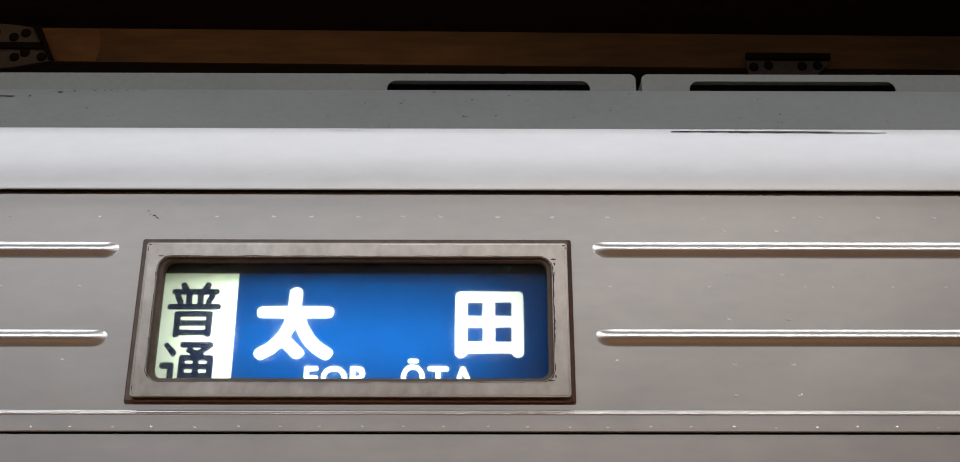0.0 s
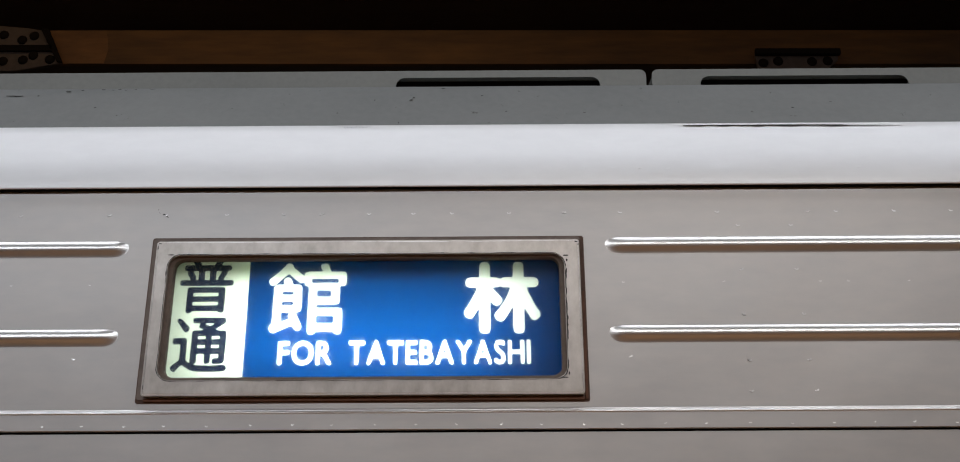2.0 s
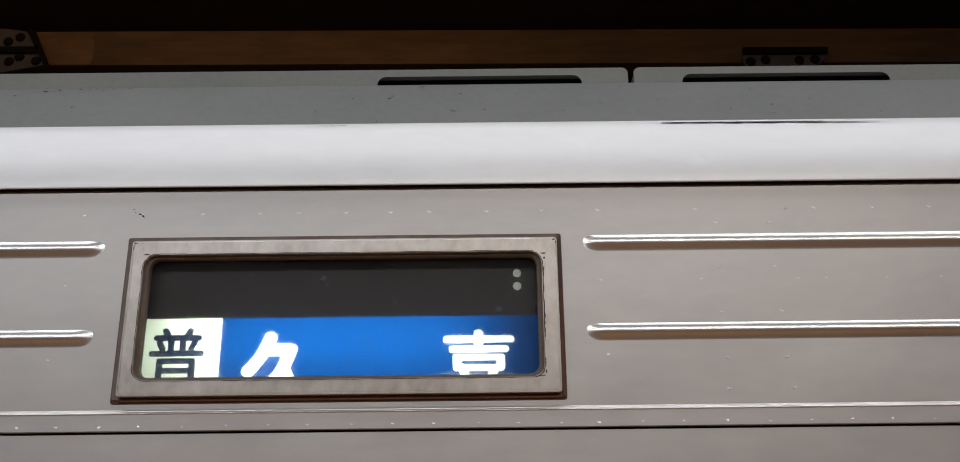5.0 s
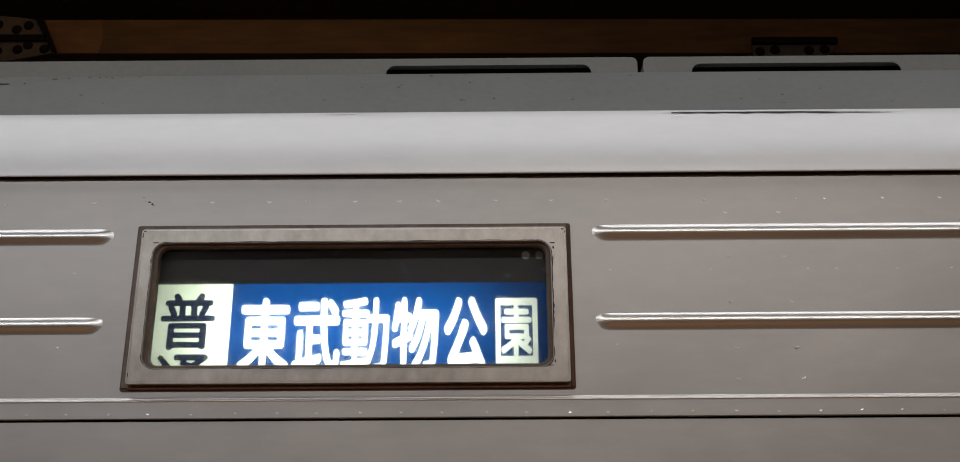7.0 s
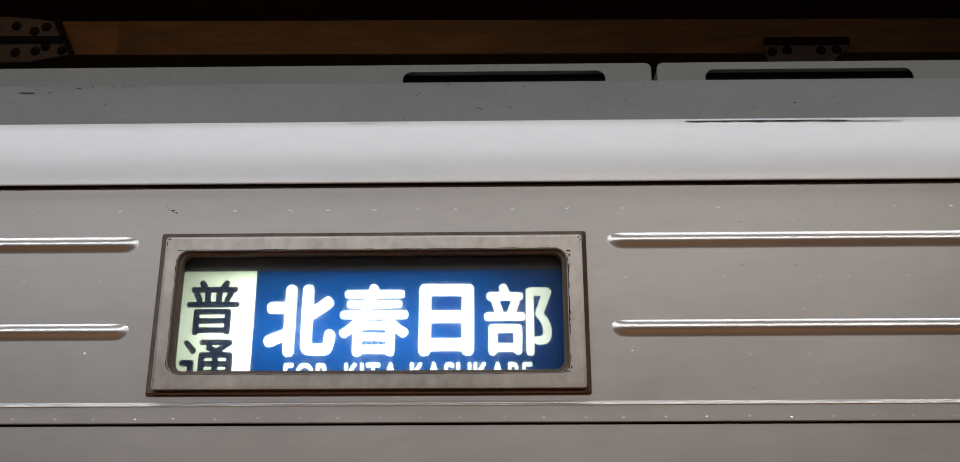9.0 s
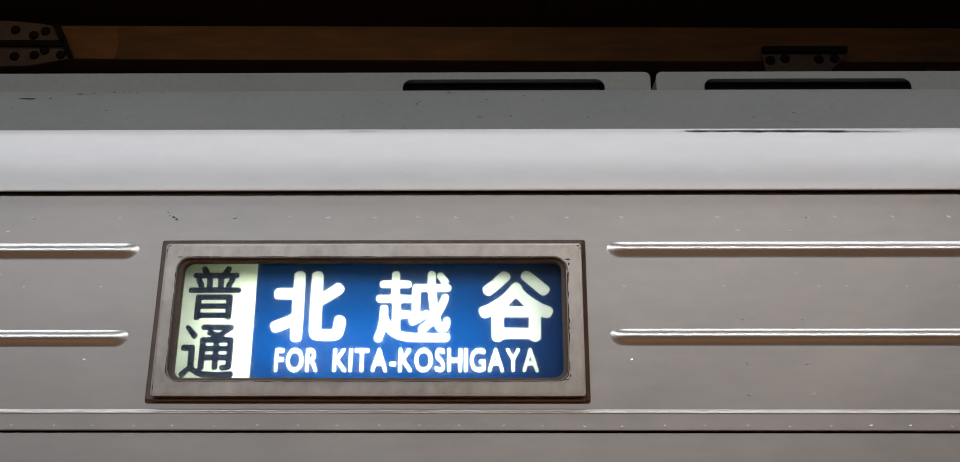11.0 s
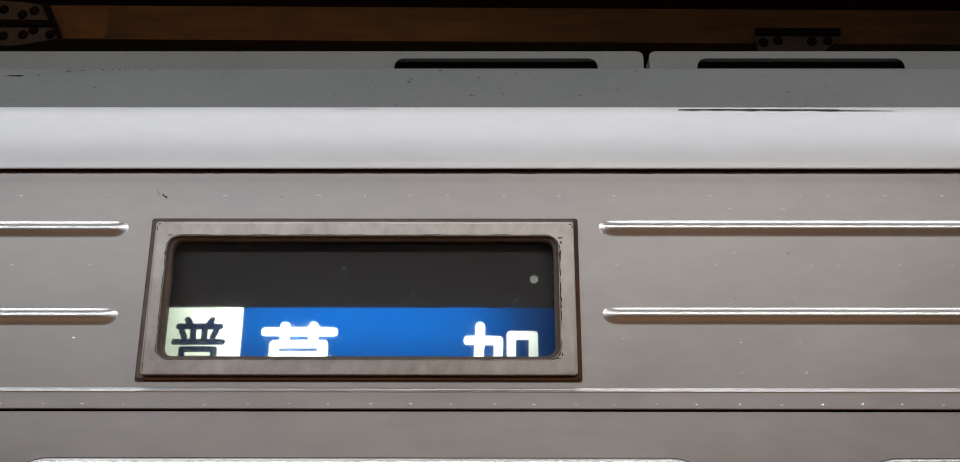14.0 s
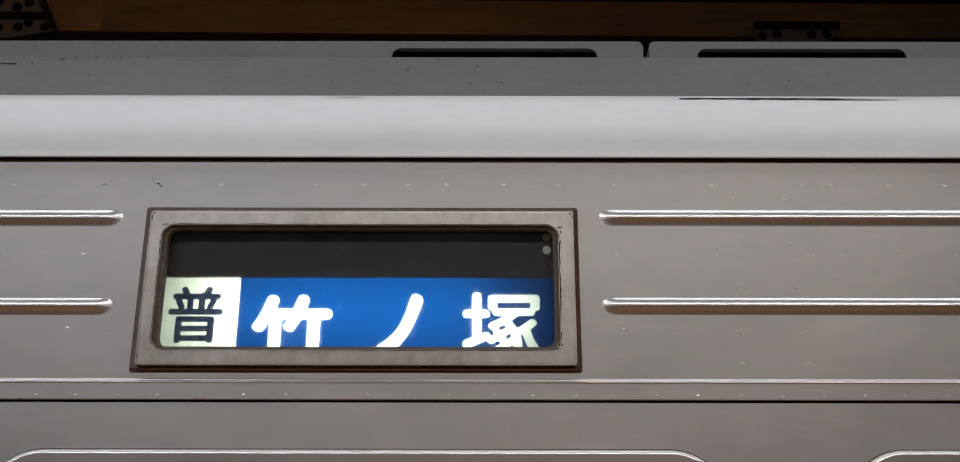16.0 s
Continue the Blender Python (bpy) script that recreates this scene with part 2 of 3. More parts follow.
def inside(points, loops):
    """For each point, whether it lies within an odd number of the loops."""
    points = np.asarray(points, float)
    odd = np.zeros(len(points), bool)
    for loop in loops:
        a = np.asarray(loop, float)
        b = np.roll(a, -1, 0)
        near = (points[:, 0] >= a[:, 0].min()) & (points[:, 0] <= a[:, 0].max()) & (points[:, 1] >= a[:, 1].min()) & (points[:, 1] <= a[:, 1].max())
        p = points[near]
        if not len(p):
            continue
        px, pz = p[:, :1], p[:, 1:]
        cross = (a[:, 1] > pz) != (b[:, 1] > pz)
        with np.errstate(divide="ignore", invalid="ignore"):
            at = a[:, 0] + (pz - a[:, 1]) / (b[:, 1] - a[:, 1]) * (b[:, 0] - a[:, 0])
        odd[near] ^= (np.sum(cross & (px < at), 1) % 2).astype(bool)
    return odd


def triangulated(loops, cuts=()):
    """All the loops in one triangulation: its points and triangles."""
    from mathutils.geometry import delaunay_2d_cdt
    pts, edges = [], []
    for loop in loops:
        n = len(pts)
        pts += [Vector(p) for p in loop]
        edges += [(n + k, n + (k + 1) % len(loop)) for k in range(len(loop))]
    for a, b in cuts:
        n = len(pts)
        pts += [Vector(a), Vector(b)]
        edges.append((n, n + 1))
    made = delaunay_2d_cdt(pts, edges, [], 0, 1e-7)
    return np.array([tuple(v) for v in made[0]]), made[2]


def plate(outer, holes, front, back):
    """A flat plate in an upright plane, with holes through it, from y = front to y = back."""
    pts, tris = triangulated([outer, *holes])
    mid = np.array([pts[list(t)].mean(0) for t in tris])
    keep = inside(mid, [outer, *holes])
    bm = bmesh.new()
    vs = [bm.verts.new((p[0], front, p[1])) for p in pts]
    fs = [bm.faces.new([vs[k] for k in t]) for t, ok in zip(tris, keep) if ok]
    bmesh.ops.dissolve_limit(bm, angle_limit=0.01, verts=list(bm.verts), edges=list(bm.edges))
    rim = bmesh.ops.extrude_face_region(bm, geom=list(bm.faces))
    for g in rim["geom"]:
        if isinstance(g, bmesh.types.BMVert):
            g.co.y = back
    bmesh.ops.recalc_face_normals(bm, faces=list(bm.faces))
    return bm


def swept(profile, xs, closed=False):
    """A profile of (y, z) points carried along x."""
    bm = bmesh.new()
    rows = [[bm.verts.new((x, y, z)) for y, z in profile] for x in xs]
    n = len(profile)
    for a, b in zip(rows, rows[1:]):
        for k in range(n if closed else n - 1):
            bm.faces.new((a[k], b[k], b[(k + 1) % n], a[(k + 1) % n]))
    if closed:
        bm.faces.new(rows[0][::-1])
        bm.faces.new(rows[-1])
    bmesh.ops.recalc_face_normals(bm, faces=list(bm.faces))
    return bm


def steps(a, b, n):
    return [a + (b - a) * k / n for k in range(n + 1)]


# ---- platform, canopy, ground ----
SIDE = 1.600   # the plane of the car's side
ground = tagged(new("ground", mesh_of("ground", boxed(-30, -30, -1.3, 30, 30, -1.15), CONCRETE)), "dim gravel-grey track bed under the train", "ground", kind="structure")
platform = tagged(new("platform", mesh_of("platform", boxed(-12, -6, -1.15, 12, 1.47, 0), CONCRETE)), "warm grey concrete station platform beside the train", "platform", kind="structure")
canopy = tagged(new("ceiling", mesh_of("ceiling", boxed(-12, -6.2, 4.75, 12, 10, 4.9), CANOPY)), "dark unlit sheet roof of the station canopy", "ceiling", kind="structure")
back = tagged(new("wall_back", mesh_of("wall_back", boxed(-12, -6.2, -1.15, 12, -6, 4.75), CONCRETE)), "plain wall behind the platform", "wall", kind="structure")
far = tagged(new("wall_far", mesh_of("wall_far", boxed(-12, 9.8, -1.15, 12, 10, 4.75), CANOPY)), "dark wall beyond the far track", "wall", kind="structure")
for sx in (-12.2, 12.0):
    tagged(new("wall_end", mesh_of("wall_end", boxed(sx, -6, -1.15, sx + 0.2, 10, 4.75), CANOPY)), "dark end of the station hall", "wall", kind="structure")


def bolt_head(r, h):
    bm = bmesh.new()
    rings = [(r, 0), (r * 0.96, -h * 0.4), (r * 0.72, -h * 0.8), (r * 0.3, -h)]
    prev = None
    for rr, y in rings:
        ring = [bm.verts.new((rr * math.cos(k * math.tau / 14), y, rr * math.sin(k * math.tau / 14))) for k in range(14)]
        if prev:
            for k in range(14):
                bm.faces.new((prev[k], prev[(k + 1) % 14], ring[(k + 1) % 14], ring[k]))
        prev = ring
    bm.faces.new(prev)
    bmesh.ops.recalc_face_normals(bm, faces=list(bm.faces))
    return bm


def canopy_beam():
    beam = thing("canopy_beam", "rusty brown riveted steel beam under the dark canopy", "beam", pose(0, 3.7, 3.827, 0, 0.42, 0))
    smooth(part("web", boxed(-9, 0.0, -0.094, 9, 0.02, 0.062), RUST, beam))
    part("upper_flange", boxed(-9, 0.02, 0.046, 9, 0.10, 0.062), RUST, beam)
    # lower flange in the darker canopy colour, so its underside reads as shaded
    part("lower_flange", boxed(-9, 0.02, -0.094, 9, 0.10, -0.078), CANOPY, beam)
    part("patch_plate", plate([(-1.72, -0.091), (-1.522, -0.091), (-1.512, -0.03), (-1.520, 0.02), (-1.530, 0.059), (-1.76, 0.059)], [], -0.0008, -0.0002), PATCH, beam, "lighter orange-brown patch on the beam")
    # splice plate with its slanting end
    gus = bevel(part("gusset_plate", plate([(-2.30, -0.150), (-1.86, -0.138), (-1.684, -0.102), (-1.690, -0.092), (-1.772, 0.048), (-1.84, 0.060), (-1.97, 0.072), (-2.30, 0.080)], [], -0.022, -0.002), PLATE, beam, "pale plate with dark bolts"), 0.003)
    part("cover_strip", boxed(-2.30, -0.034, -0.052, -1.728, -0.022, -0.026), BOLT, beam, "dark strip across the plate")
    part("edge_angle", plate([(-1.700, -0.100), (-1.678, -0.104), (-1.752, 0.048), (-1.786, 0.052)], [], -0.034, -0.022), BOLT, beam, "dark angle along the slanting end")
    head = mesh_of("bolt", bolt_head(0.020, 0.010), BOLT)
    for x, z in ((-1.935, 0.027), (-1.857, 0.003), (-1.811, 0.022), (-1.840, -0.089), (-1.801, -0.068), (-1.732, -0.087), (-1.92, -0.095), (-2.02, 0.01), (-2.02, -0.09)):
        b = new("bolt", head)
        b.parent, b.matrix_local = gus, pose(x, -0.022, z)
    # small hanger bracket
    br = bevel(part("hanger_bracket", plate([(1.104, -0.046), (1.436, -0.046), (1.430, -0.088), (1.362, -0.150), (1.113, -0.150), (1.101, -0.080)], [], -0.020, -0.001), PLATE, beam, "pale bracket under the beam"), 0.003)
    part("bracket_lip", boxed(1.100, -0.040, -0.070, 1.438, -0.020, -0.046), BOLT, beam, "dark lip of the bracket")
    for x, z in ((1.130, -0.102), (1.190, -0.094), (1.325, -0.096), (1.388, -0.093)):
        b = new("bolt", head)
        b.parent, b.matrix_local = br, pose(x, -0.020, z)
    return beam


canopy_beam()

# ---- the train car ----
car = thing("train_car", "dull stainless-steel commuter train car at the platform", "train car")
XS = steps(-9, 9, 36)
OPEN_X0, OPEN_X1, OPEN_Z0, OPEN_Z1 = -0.522, 0.158, 1.940, 2.198
letter = part("letterboard", plate([(-9, 1.924), (9, 1.924), (9, 2.2866), (-9, 2.2866)], [rounded(OPEN_X0, OPEN_Z0, OPEN_X1, OPEN_Z1, 0.004)], SIDE, SIDE + 0.004), STEEL, car, "grey brushed steel panel with weld marks")
# cornice: a rounded gutter above the letterboard
cornice = [(1.5904, 2.2868), (1.5896, 2.2868), (1.5891, 2.2877), (1.5890, 2.2900), (1.5909, 2.306), (1.5953, 2.326), (1.6016, 2.347), (1.6094, 2.368), (1.6174, 2.388), (1.6236, 2.403), (1.6275, 2.4130), (1.6277, 2.4150), (1.6284, 2.4170), (1.6300, 2.4188), (1.6330, 2.4200), (1.6440, 2.4205), (1.70, 2.40)]


def rounder(profile, first, last, n):
    """The profile with n steps along a smooth curve in each stretch from first to last."""
    out = list(profile[:first])
    for k in range(first, last):
        p = [Vector(profile[j]) for j in (k - 1, k, k + 1, k + 2)]
        for j in range(n):
            t = j / n
            q = 0.5 * (2 * p[1] + (p[2] - p[0]) * t + (2 * p[0] - 5 * p[1] + 4 * p[2] - p[3]) * t * t + (3 * p[1] - p[0] - 3 * p[2] + p[3]) * t ** 3)
            out.append((q[0], q[1]))
    return out + list(profile[last:])


bm = swept(rounder(cornice, 4, 9, 5), sorted({*XS, *steps(0.34, 0.46, 30)}))
# a shallow dent pressed into the cornice, and the faint buckle round it
for v in bm.verts:
    d = math.hypot((v.co.x - 0.400) / 0.0085, (v.co.z - 2.330) / 0.0075)
    w = math.hypot((v.co.x - 0.400) / 0.030, (v.co.z - 2.345) / 0.022)
    v.co.y += 0.0007 * math.exp(-d * d) + 0.0009 * math.exp(-w * w)
smooth(part("cornice", bm, BRIGHT_STEEL, car, "pale rounded steel cornice"), 60)
# black strip over the cornice's underside, in place of the shade there
part("cornice_shade", boxed(-9, 1.5905, 2.2869, 9, 1.6120, 2.2885), BLACK, car, "black strip painting the shade under the cornice")
roof = [(1.643, 2.419), (1.6440, 2.4265), (1.6600, 2.4500), (1.6900, 2.4960), (1.7175, 2.5373), (1.7245, 2.5445), (1.7355, 2.5495), (1.80, 2.578), (1.95, 2.625), (2.2, 2.675), (2.6, 2.71), (3.0, 2.72), (3.4, 2.71), (3.8, 2.675), (4.1, 2.60), (4.3, 2.48), (4.4, 2.30), (4.42, -0.75)]
smooth(part("roof", swept(roof, XS), ROOF_PAINT, car, "grey painted roof edge with small chips"), 50)
# lapped strip and lower panel
ridge = [(SIDE + 0.003, 1.9262), (SIDE - 0.0001, 1.9262), (SIDE - 0.0009, 1.9255), (SIDE - 0.0015, 1.9244), (SIDE - 0.0017, 1.9233), (SIDE - 0.0018, 1.9224), (SIDE - 0.0026, 1.9219), (SIDE - 0.0033, 1.9211), (SIDE - 0.0036, 1.9202), (SIDE - 0.0034, 1.9194), (SIDE - 0.0026, 1.9187), (SIDE - 0.0018, 1.9184), (SIDE + 0.003, 1.9182)]
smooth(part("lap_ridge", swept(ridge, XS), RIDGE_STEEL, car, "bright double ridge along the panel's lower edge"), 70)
strip = [(SIDE + 0.003, 1.9190), (SIDE - 0.0022, 1.9188), (SIDE - 0.0022, 1.8945), (SIDE - 0.0012, 1.8935), (SIDE + 0.003, 1.8932)]
smooth(part("lap_strip", swept(strip, XS), STEEL, car, "steel strip with a row of weld marks"), 30)
WINDOWS = ((-0.725, 0.375), (0.550, 1.65), (-2.0, -0.900))
holes = [rounded(a + 0.02, 0.93, b - 0.02, 1.795, 0.07) for a, b in WINDOWS]
part("lower_panel", plate([(-9, -0.75), (9, -0.75), (9, 1.8895), (-9, 1.8895)], holes, SIDE, SIDE + 0.004), STEEL, car, "plain grey steel panel")
part("dark_joint", boxed(-9, SIDE + 0.005, 1.880, 9, SIDE + 0.012, 1.935), BLACK, car)
# lightened strip that draws the bright line along the panel's upper edge
part("panel_edge", swept([(SIDE + 0.002, 2.2872), (SIDE - 0.0003, 2.2866), (SIDE - 0.0006, 2.2858), (SIDE - 0.0006, 2.2846)], XS), BEAD_STEEL, car, "upper edge of the panel, lightened for a highlight")
part("dark_joint", boxed(-9, SIDE + 0.005, 2.275, 9, SIDE + 0.012, 2.310), BLACK, car)
for x in (-9.0, 9.0):
    bm = bmesh.new()
    bm.faces.new([bm.verts.new((x, y, z)) for y, z in [(SIDE + 0.002, -0.75), (SIDE + 0.002, 2.28), (1.640, 2.30), *roof]])
    part("end_panel", bm, STEEL, car)
part("floor_pan", boxed(-9, 1.62, -0.78, 9, 4.4, -0.75), BLACK, car)


def passenger_window(x0, x1):
    frame_ring = bevel(part("window_frame", plate(rounded(x0, 0.91, x1, 1.819, 0.085, 12), [rounded(x0 + 0.034, 0.944, x1 - 0.034, 1.785, 0.052, 12)], SIDE - 0.0085, SIDE + 0.004), BEAD_STEEL, car, "bright rounded edge of the window frame"), 0.0062, 5)
    smooth(frame_ring, 60)
    # thin dark ring in place of the shadow gap round the window frame
    part("dark_edge", plate(rounded(x0 - 0.0016, 0.9084, x1 + 0.0016, 1.8206, 0.0866, 12), [rounded(x0 + 0.004, 0.914, x1 - 0.004, 1.815, 0.081, 12)], SIDE - 0.0008, SIDE + 0.003), FLANGE, frame_ring, "dark line painting the shadow gap round the frame")
    inner = part("frame_face", plate(rounded(x0 + 0.034, 0.944, x1 - 0.034, 1.785, 0.052, 12), [rounded(x0 + 0.05, 0.96, x1 - 0.05, 1.765, 0.045)], SIDE - 0.004, SIDE + 0.010), STEEL, frame_ring)
    part("pane", plate(rounded(x0 + 0.045, 0.955, x1 - 0.045, 1.77, 0.045), [], SIDE + 0.004, SIDE + 0.009), PASSENGER_GLASS, frame_ring)


for a, b in WINDOWS:
    passenger_window(a, b)


# pressed beads of the letterboard, with rounded ends
def bead(z, x0, x1, open_left, open_right):
    # slope in degrees at each millimetre from the upper edge down: it rises fast, rounds over and falls off slowly
    slope = np.interp(np.arange(0, 31.01, 0.75), (0, 1.0, 2.2, 3.5, 12.6, 14.2, 19.0, 24.0, 31.0), (0, 20, 33, 29, 3.0, -5, -21, -16, 0))
    rise = np.cumsum(np.tan(np.radians(slope))) * 0.75
    rise -= np.linspace(0, rise[-1], len(rise))
    shape = [(0.75 * k, h) for k, h in enumerate(rise)]
    xs = []
    for x in ([x0 + 0.030 * (k / 14) ** 1.3 for k in range(15)] if open_left else [x0]):
        xs.append((x, math.sin(math.pi / 2 * min(1.0, (x - x0) / 0.030)) ** 1.5 if open_left else 1.0))
    tail = [x1 - 0.030 * (k / 14) ** 1.3 for k in range(14, -1, -1)] if open_right else [x1]
    for x in tail:
        xs.append((x, math.sin(math.pi / 2 * min(1.0, (x1 - x) / 0.030)) ** 1.5 if open_right else 1.0))
    bm = bmesh.new()
    rows = []
    for x, s in xs:
        rows.append([bm.verts.new((x, SIDE + 0.0001 - max(h, 0.0) * 0.001 * s, z + 0.011 - (11.5 + (d - 11.5) * (0.40 + 0.60 * math.sin(math.acos(1 - s)))) * 0.001)) for d, h in shape])
    for a, b in zip(rows, rows[1:]):
        for k in range(len(shape) - 1):
            bm.faces.new((a[k], b[k], b[k + 1], a[k + 1]))
    bmesh.ops.recalc_face_normals(bm, faces=list(bm.faces))
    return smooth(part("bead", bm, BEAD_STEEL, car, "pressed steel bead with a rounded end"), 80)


for z in (2.1900, 2.0440):
    bead(z - 0.0018, -9, -0.564, False, True)
    bead(z, 0.1965, 9, True, False)


# weld dimples: a raised crescent stands for the highlight low in each shallow pit
def dimple_mesh(r, deep, mat):
    bm = bmesh.new()
    n = 12
    prev = None
    for rr, high in ((1.27, 0.0), (1.25, 1.0), (1.05, 0.72), (0.60, 0.0)):
        ring = []
        for k in range(n + 1):
            w = math.pi * (1.10 + 0.80 * k / n)
            lift = high * math.sin(math.pi * k / n) ** 0.8
            ring.append(bm.verts.new((r * rr * math.cos(w), -0.0007 * deep * lift, r * rr * math.sin(w))))
        if prev:
            for k in range(n):
                bm.faces.new((prev[k], prev[k + 1], ring[k + 1], ring[k]))
        prev = ring
    bmesh.ops.recalc_face_normals(bm, faces=list(bm.faces))
    me = mesh_of("weld_dimple", bm, mat)
    for f in me.polygons:
        f.use_smooth = True
    me.set_sharp_from_angle(angle=radians(35))
    return me


DIMPLE, SMALL_DIMPLE = dimple_mesh(0.0031, 1.2, RIDGE_STEEL), dimple_mesh(0.0020, 0.34, RIDGE_STEEL)


def dimple(x, z, small=False, y=SIDE, mesh=None):
    ob = new("weld_dimple", mesh or (SMALL_DIMPLE if small else DIMPLE))
    ob.parent, ob.matrix_local = car, pose(x, y - 0.0002, z, 0, random.uniform(-25, 25), 0)


top_row = [-0.748, -0.604, -0.512, -0.413, -0.320, -0.259, -0.182, -0.110, -0.047, 0.045, 0.134, 0.225, 0.382, 0.529, 0.575, 0.669, 0.761]
for x in [-1.03, -0.89, *top_row, 0.85, 0.94, 1.03]:
    dimple(x, 2.2455)
for z, a, b in ((2.222, 0.414, 0.499), (2.147, 0.412, 0.500), (2.073, 0.410, 0.504), (2.000, 0.412, 0.503), (1.952, 0.410, 0.508)):
    dimple(a, z)
    dimple(b, z)
    dimple(a - 1.20, z)
for x in (-0.745, -0.62, 0.224, 0.382, 0.535, 0.58, 0.675, 0.76):
    dimple(x, 2.126, True)
for x in (-0.630, 0.229):
    dimple(x, 2.006, True)
for k in range(28):
    x = -0.98 + 0.0628 * k + random.uniform(-0.004, 0.004)
    dimple(x, 1.9020 + random.uniform(-0.001, 0.001), True, SIDE - 0.0022)


SOFT_DIMPLE = dimple_mesh(0.0034, 0.5, BRIGHT_STEEL)
for x, z in ((-0.42, 2.321), (-0.33, 2.321), (-0.13, 2.322), (0.132, 2.321), (0.175, 2.322), (0.217, 2.322), (0.261, 2.322), (0.306, 2.321), (0.479, 2.321), (0.62, 2.322), (0.80, 2.321)):
    ob = new("weld_dimple", SOFT_DIMPLE)
    ob.parent, ob.matrix_local = car, pose(x, 1.5941, z, -13, 0, 0)


# chips and scratches on the roof edge and panel, as thin flakes of grime
def flake(x, z, length, height, where, name="scratch", tilt=0.0):
    bm = bmesh.new()
    n = 7
    up, low = [], []
    for k in range(n + 1):
        s = k / n
        w = height * (0.25 + 0.75 * math.sin(math.pi * s)) * random.uniform(0.5, 1.0)
        px, pz = x + (s - 0.5) * length, z + random.uniform(-0.2, 0.2) * height + tilt * (s - 0.5) * length
        up.append(bm.verts.new((px, where(pz + w / 2), pz + w / 2)))
        low.append(bm.verts.new((px, where(pz - w / 2), pz - w / 2)))
    for k in range(n):
        bm.faces.new((up[k], up[k + 1], low[k + 1], low[k]))
    return part(name, bm, GRIME, car, "dark chip in the paint")


def on_roof(z):
    return 1.6440 + (z - 2.4265) * 0.654 - 0.0006


def on_side(z):
    return SIDE - 0.0006


for x, z, l, h in ((-0.752, 2.5335, 0.010, 0.004), (-0.727, 2.536, 0.006, 0.003), (-0.845, 2.520, 0.032, 0.0045), (-0.690, 2.5385, 0.006, 0.003), (-0.672, 2.5370, 0.004, 0.003), (-0.660, 2.5390, 0.008, 0.002), (-0.648, 2.5360, 0.003, 0.003), (-0.631, 2.5385, 0.005, 0.002), (-0.600, 2.5388, 0.009, 0.0016), (-0.905, 2.528, 0.005, 0.003), (-0.802, 2.520, 0.004, 0.004), (-0.125, 2.500, 0.006, 0.003), (-0.12, 2.507, 0.004, 0.003),
                   (-0.068, 2.535, 0.007, 0.003), (0.002, 2.512, 0.004, 0.003), (0.045, 2.463, 0.004, 0.003), (0.07, 2.525, 0.005, 0.002), (0.55, 2.470, 0.006, 0.003), (0.935, 2.540, 0.010, 0.003),
                   (1.03, 2.536, 0.008, 0.003), (0.975, 2.45, 0.004, 0.003), (-0.19, 2.50, 0.003, 0.003), (0.25, 2.48, 0.003, 0.002)):
    flake(x, z, l, h, on_roof)
for x, z, l, h, s in ((-0.512, 2.2425, 0.011, 0.0042, -0.6), (-0.525, 2.2525, 0.003, 0.002, 0), (-0.522, 2.247, 0.002, 0.002, 0)):
    flake(x, z, l, h, on_side, tilt=s)


# the lifted sealing strip along the cornice's upper edge
for x0, x1, w in ((0.345, 0.715, 0.0038), (-0.235, -0.190, 0.0009), (0.36, 0.62, 0.002)):
    bm = bmesh.new()
    n = 26
    a, b = [], []
    for k in range(n + 1):
        s = k / n
        x = x0 + (x1 - x0) * s
        t = w * (1 - 0.75 * s ** 2) * random.uniform(0.30, 1.0)
        drop = 0.0015 + 0.003 * s * (w > 0.003)
        a.append(bm.verts.new((x, 1.6292 - drop * 0.7, 2.4160 - drop)))
        b.append(bm.verts.new((x, 1.6282 - (drop + t) * 0.62, 2.4160 - drop - t)))
    for k in range(n):
        bm.faces.new((a[k], a[k + 1], b[k + 1], b[k]))
    part("sealing_gap", bm, GRIME, car, "dark lifted seam along the cornice")


# ---- covers on the roof ----
def roof_cover(x0, x1, slots):
    c = thing("roof_cover", "light grey painted equipment cover with long vent slots", "roof cover", group="covers along the roof")
    z0, z1, y0, y1 = 2.60, 2.764, 2.05, 3.35
    hole = [rounded(a, 2.655, b, 2.7455, 0.020) for a, b in slots]
    smooth(part("front_panel", plate(rounded(x0, z0, x1, z1 - 0.001, 0.014), hole, y0, y0 + 0.002), COVER_PAINT, c), 30)
    prof = [(y0 + 0.030, z1 - 0.012), (y0 + 0.002, z1 - 0.010), (y0 + 0.004, z1 - 0.004), (y0 + 0.010, z1), (y0 + 0.3, z1 + 0.02), (y1 - 0.3, z1 + 0.02), (y1, z1 - 0.05), (y1, z0), (y0 + 0.030, z0)]
    smooth(part("lid", swept(prof, (x0 + 0.006, x1 - 0.006), True), COVER_PAINT, c), 40)
    for a, b in slots:
        part("vent_slot", boxed(a - 0.01, y0 + 0.026, 2.65, b + 0.01, y0 + 0.029, 2.75), BLACK, c, "dark slot in the cover")
    return c


roof_cover(-2.30, 0.3635, ((-0.186, 0.262), (-2.15, -1.70)))
roof_cover(0.3765, 2.36, ((0.482, 0.938), (1.75, 2.2)))

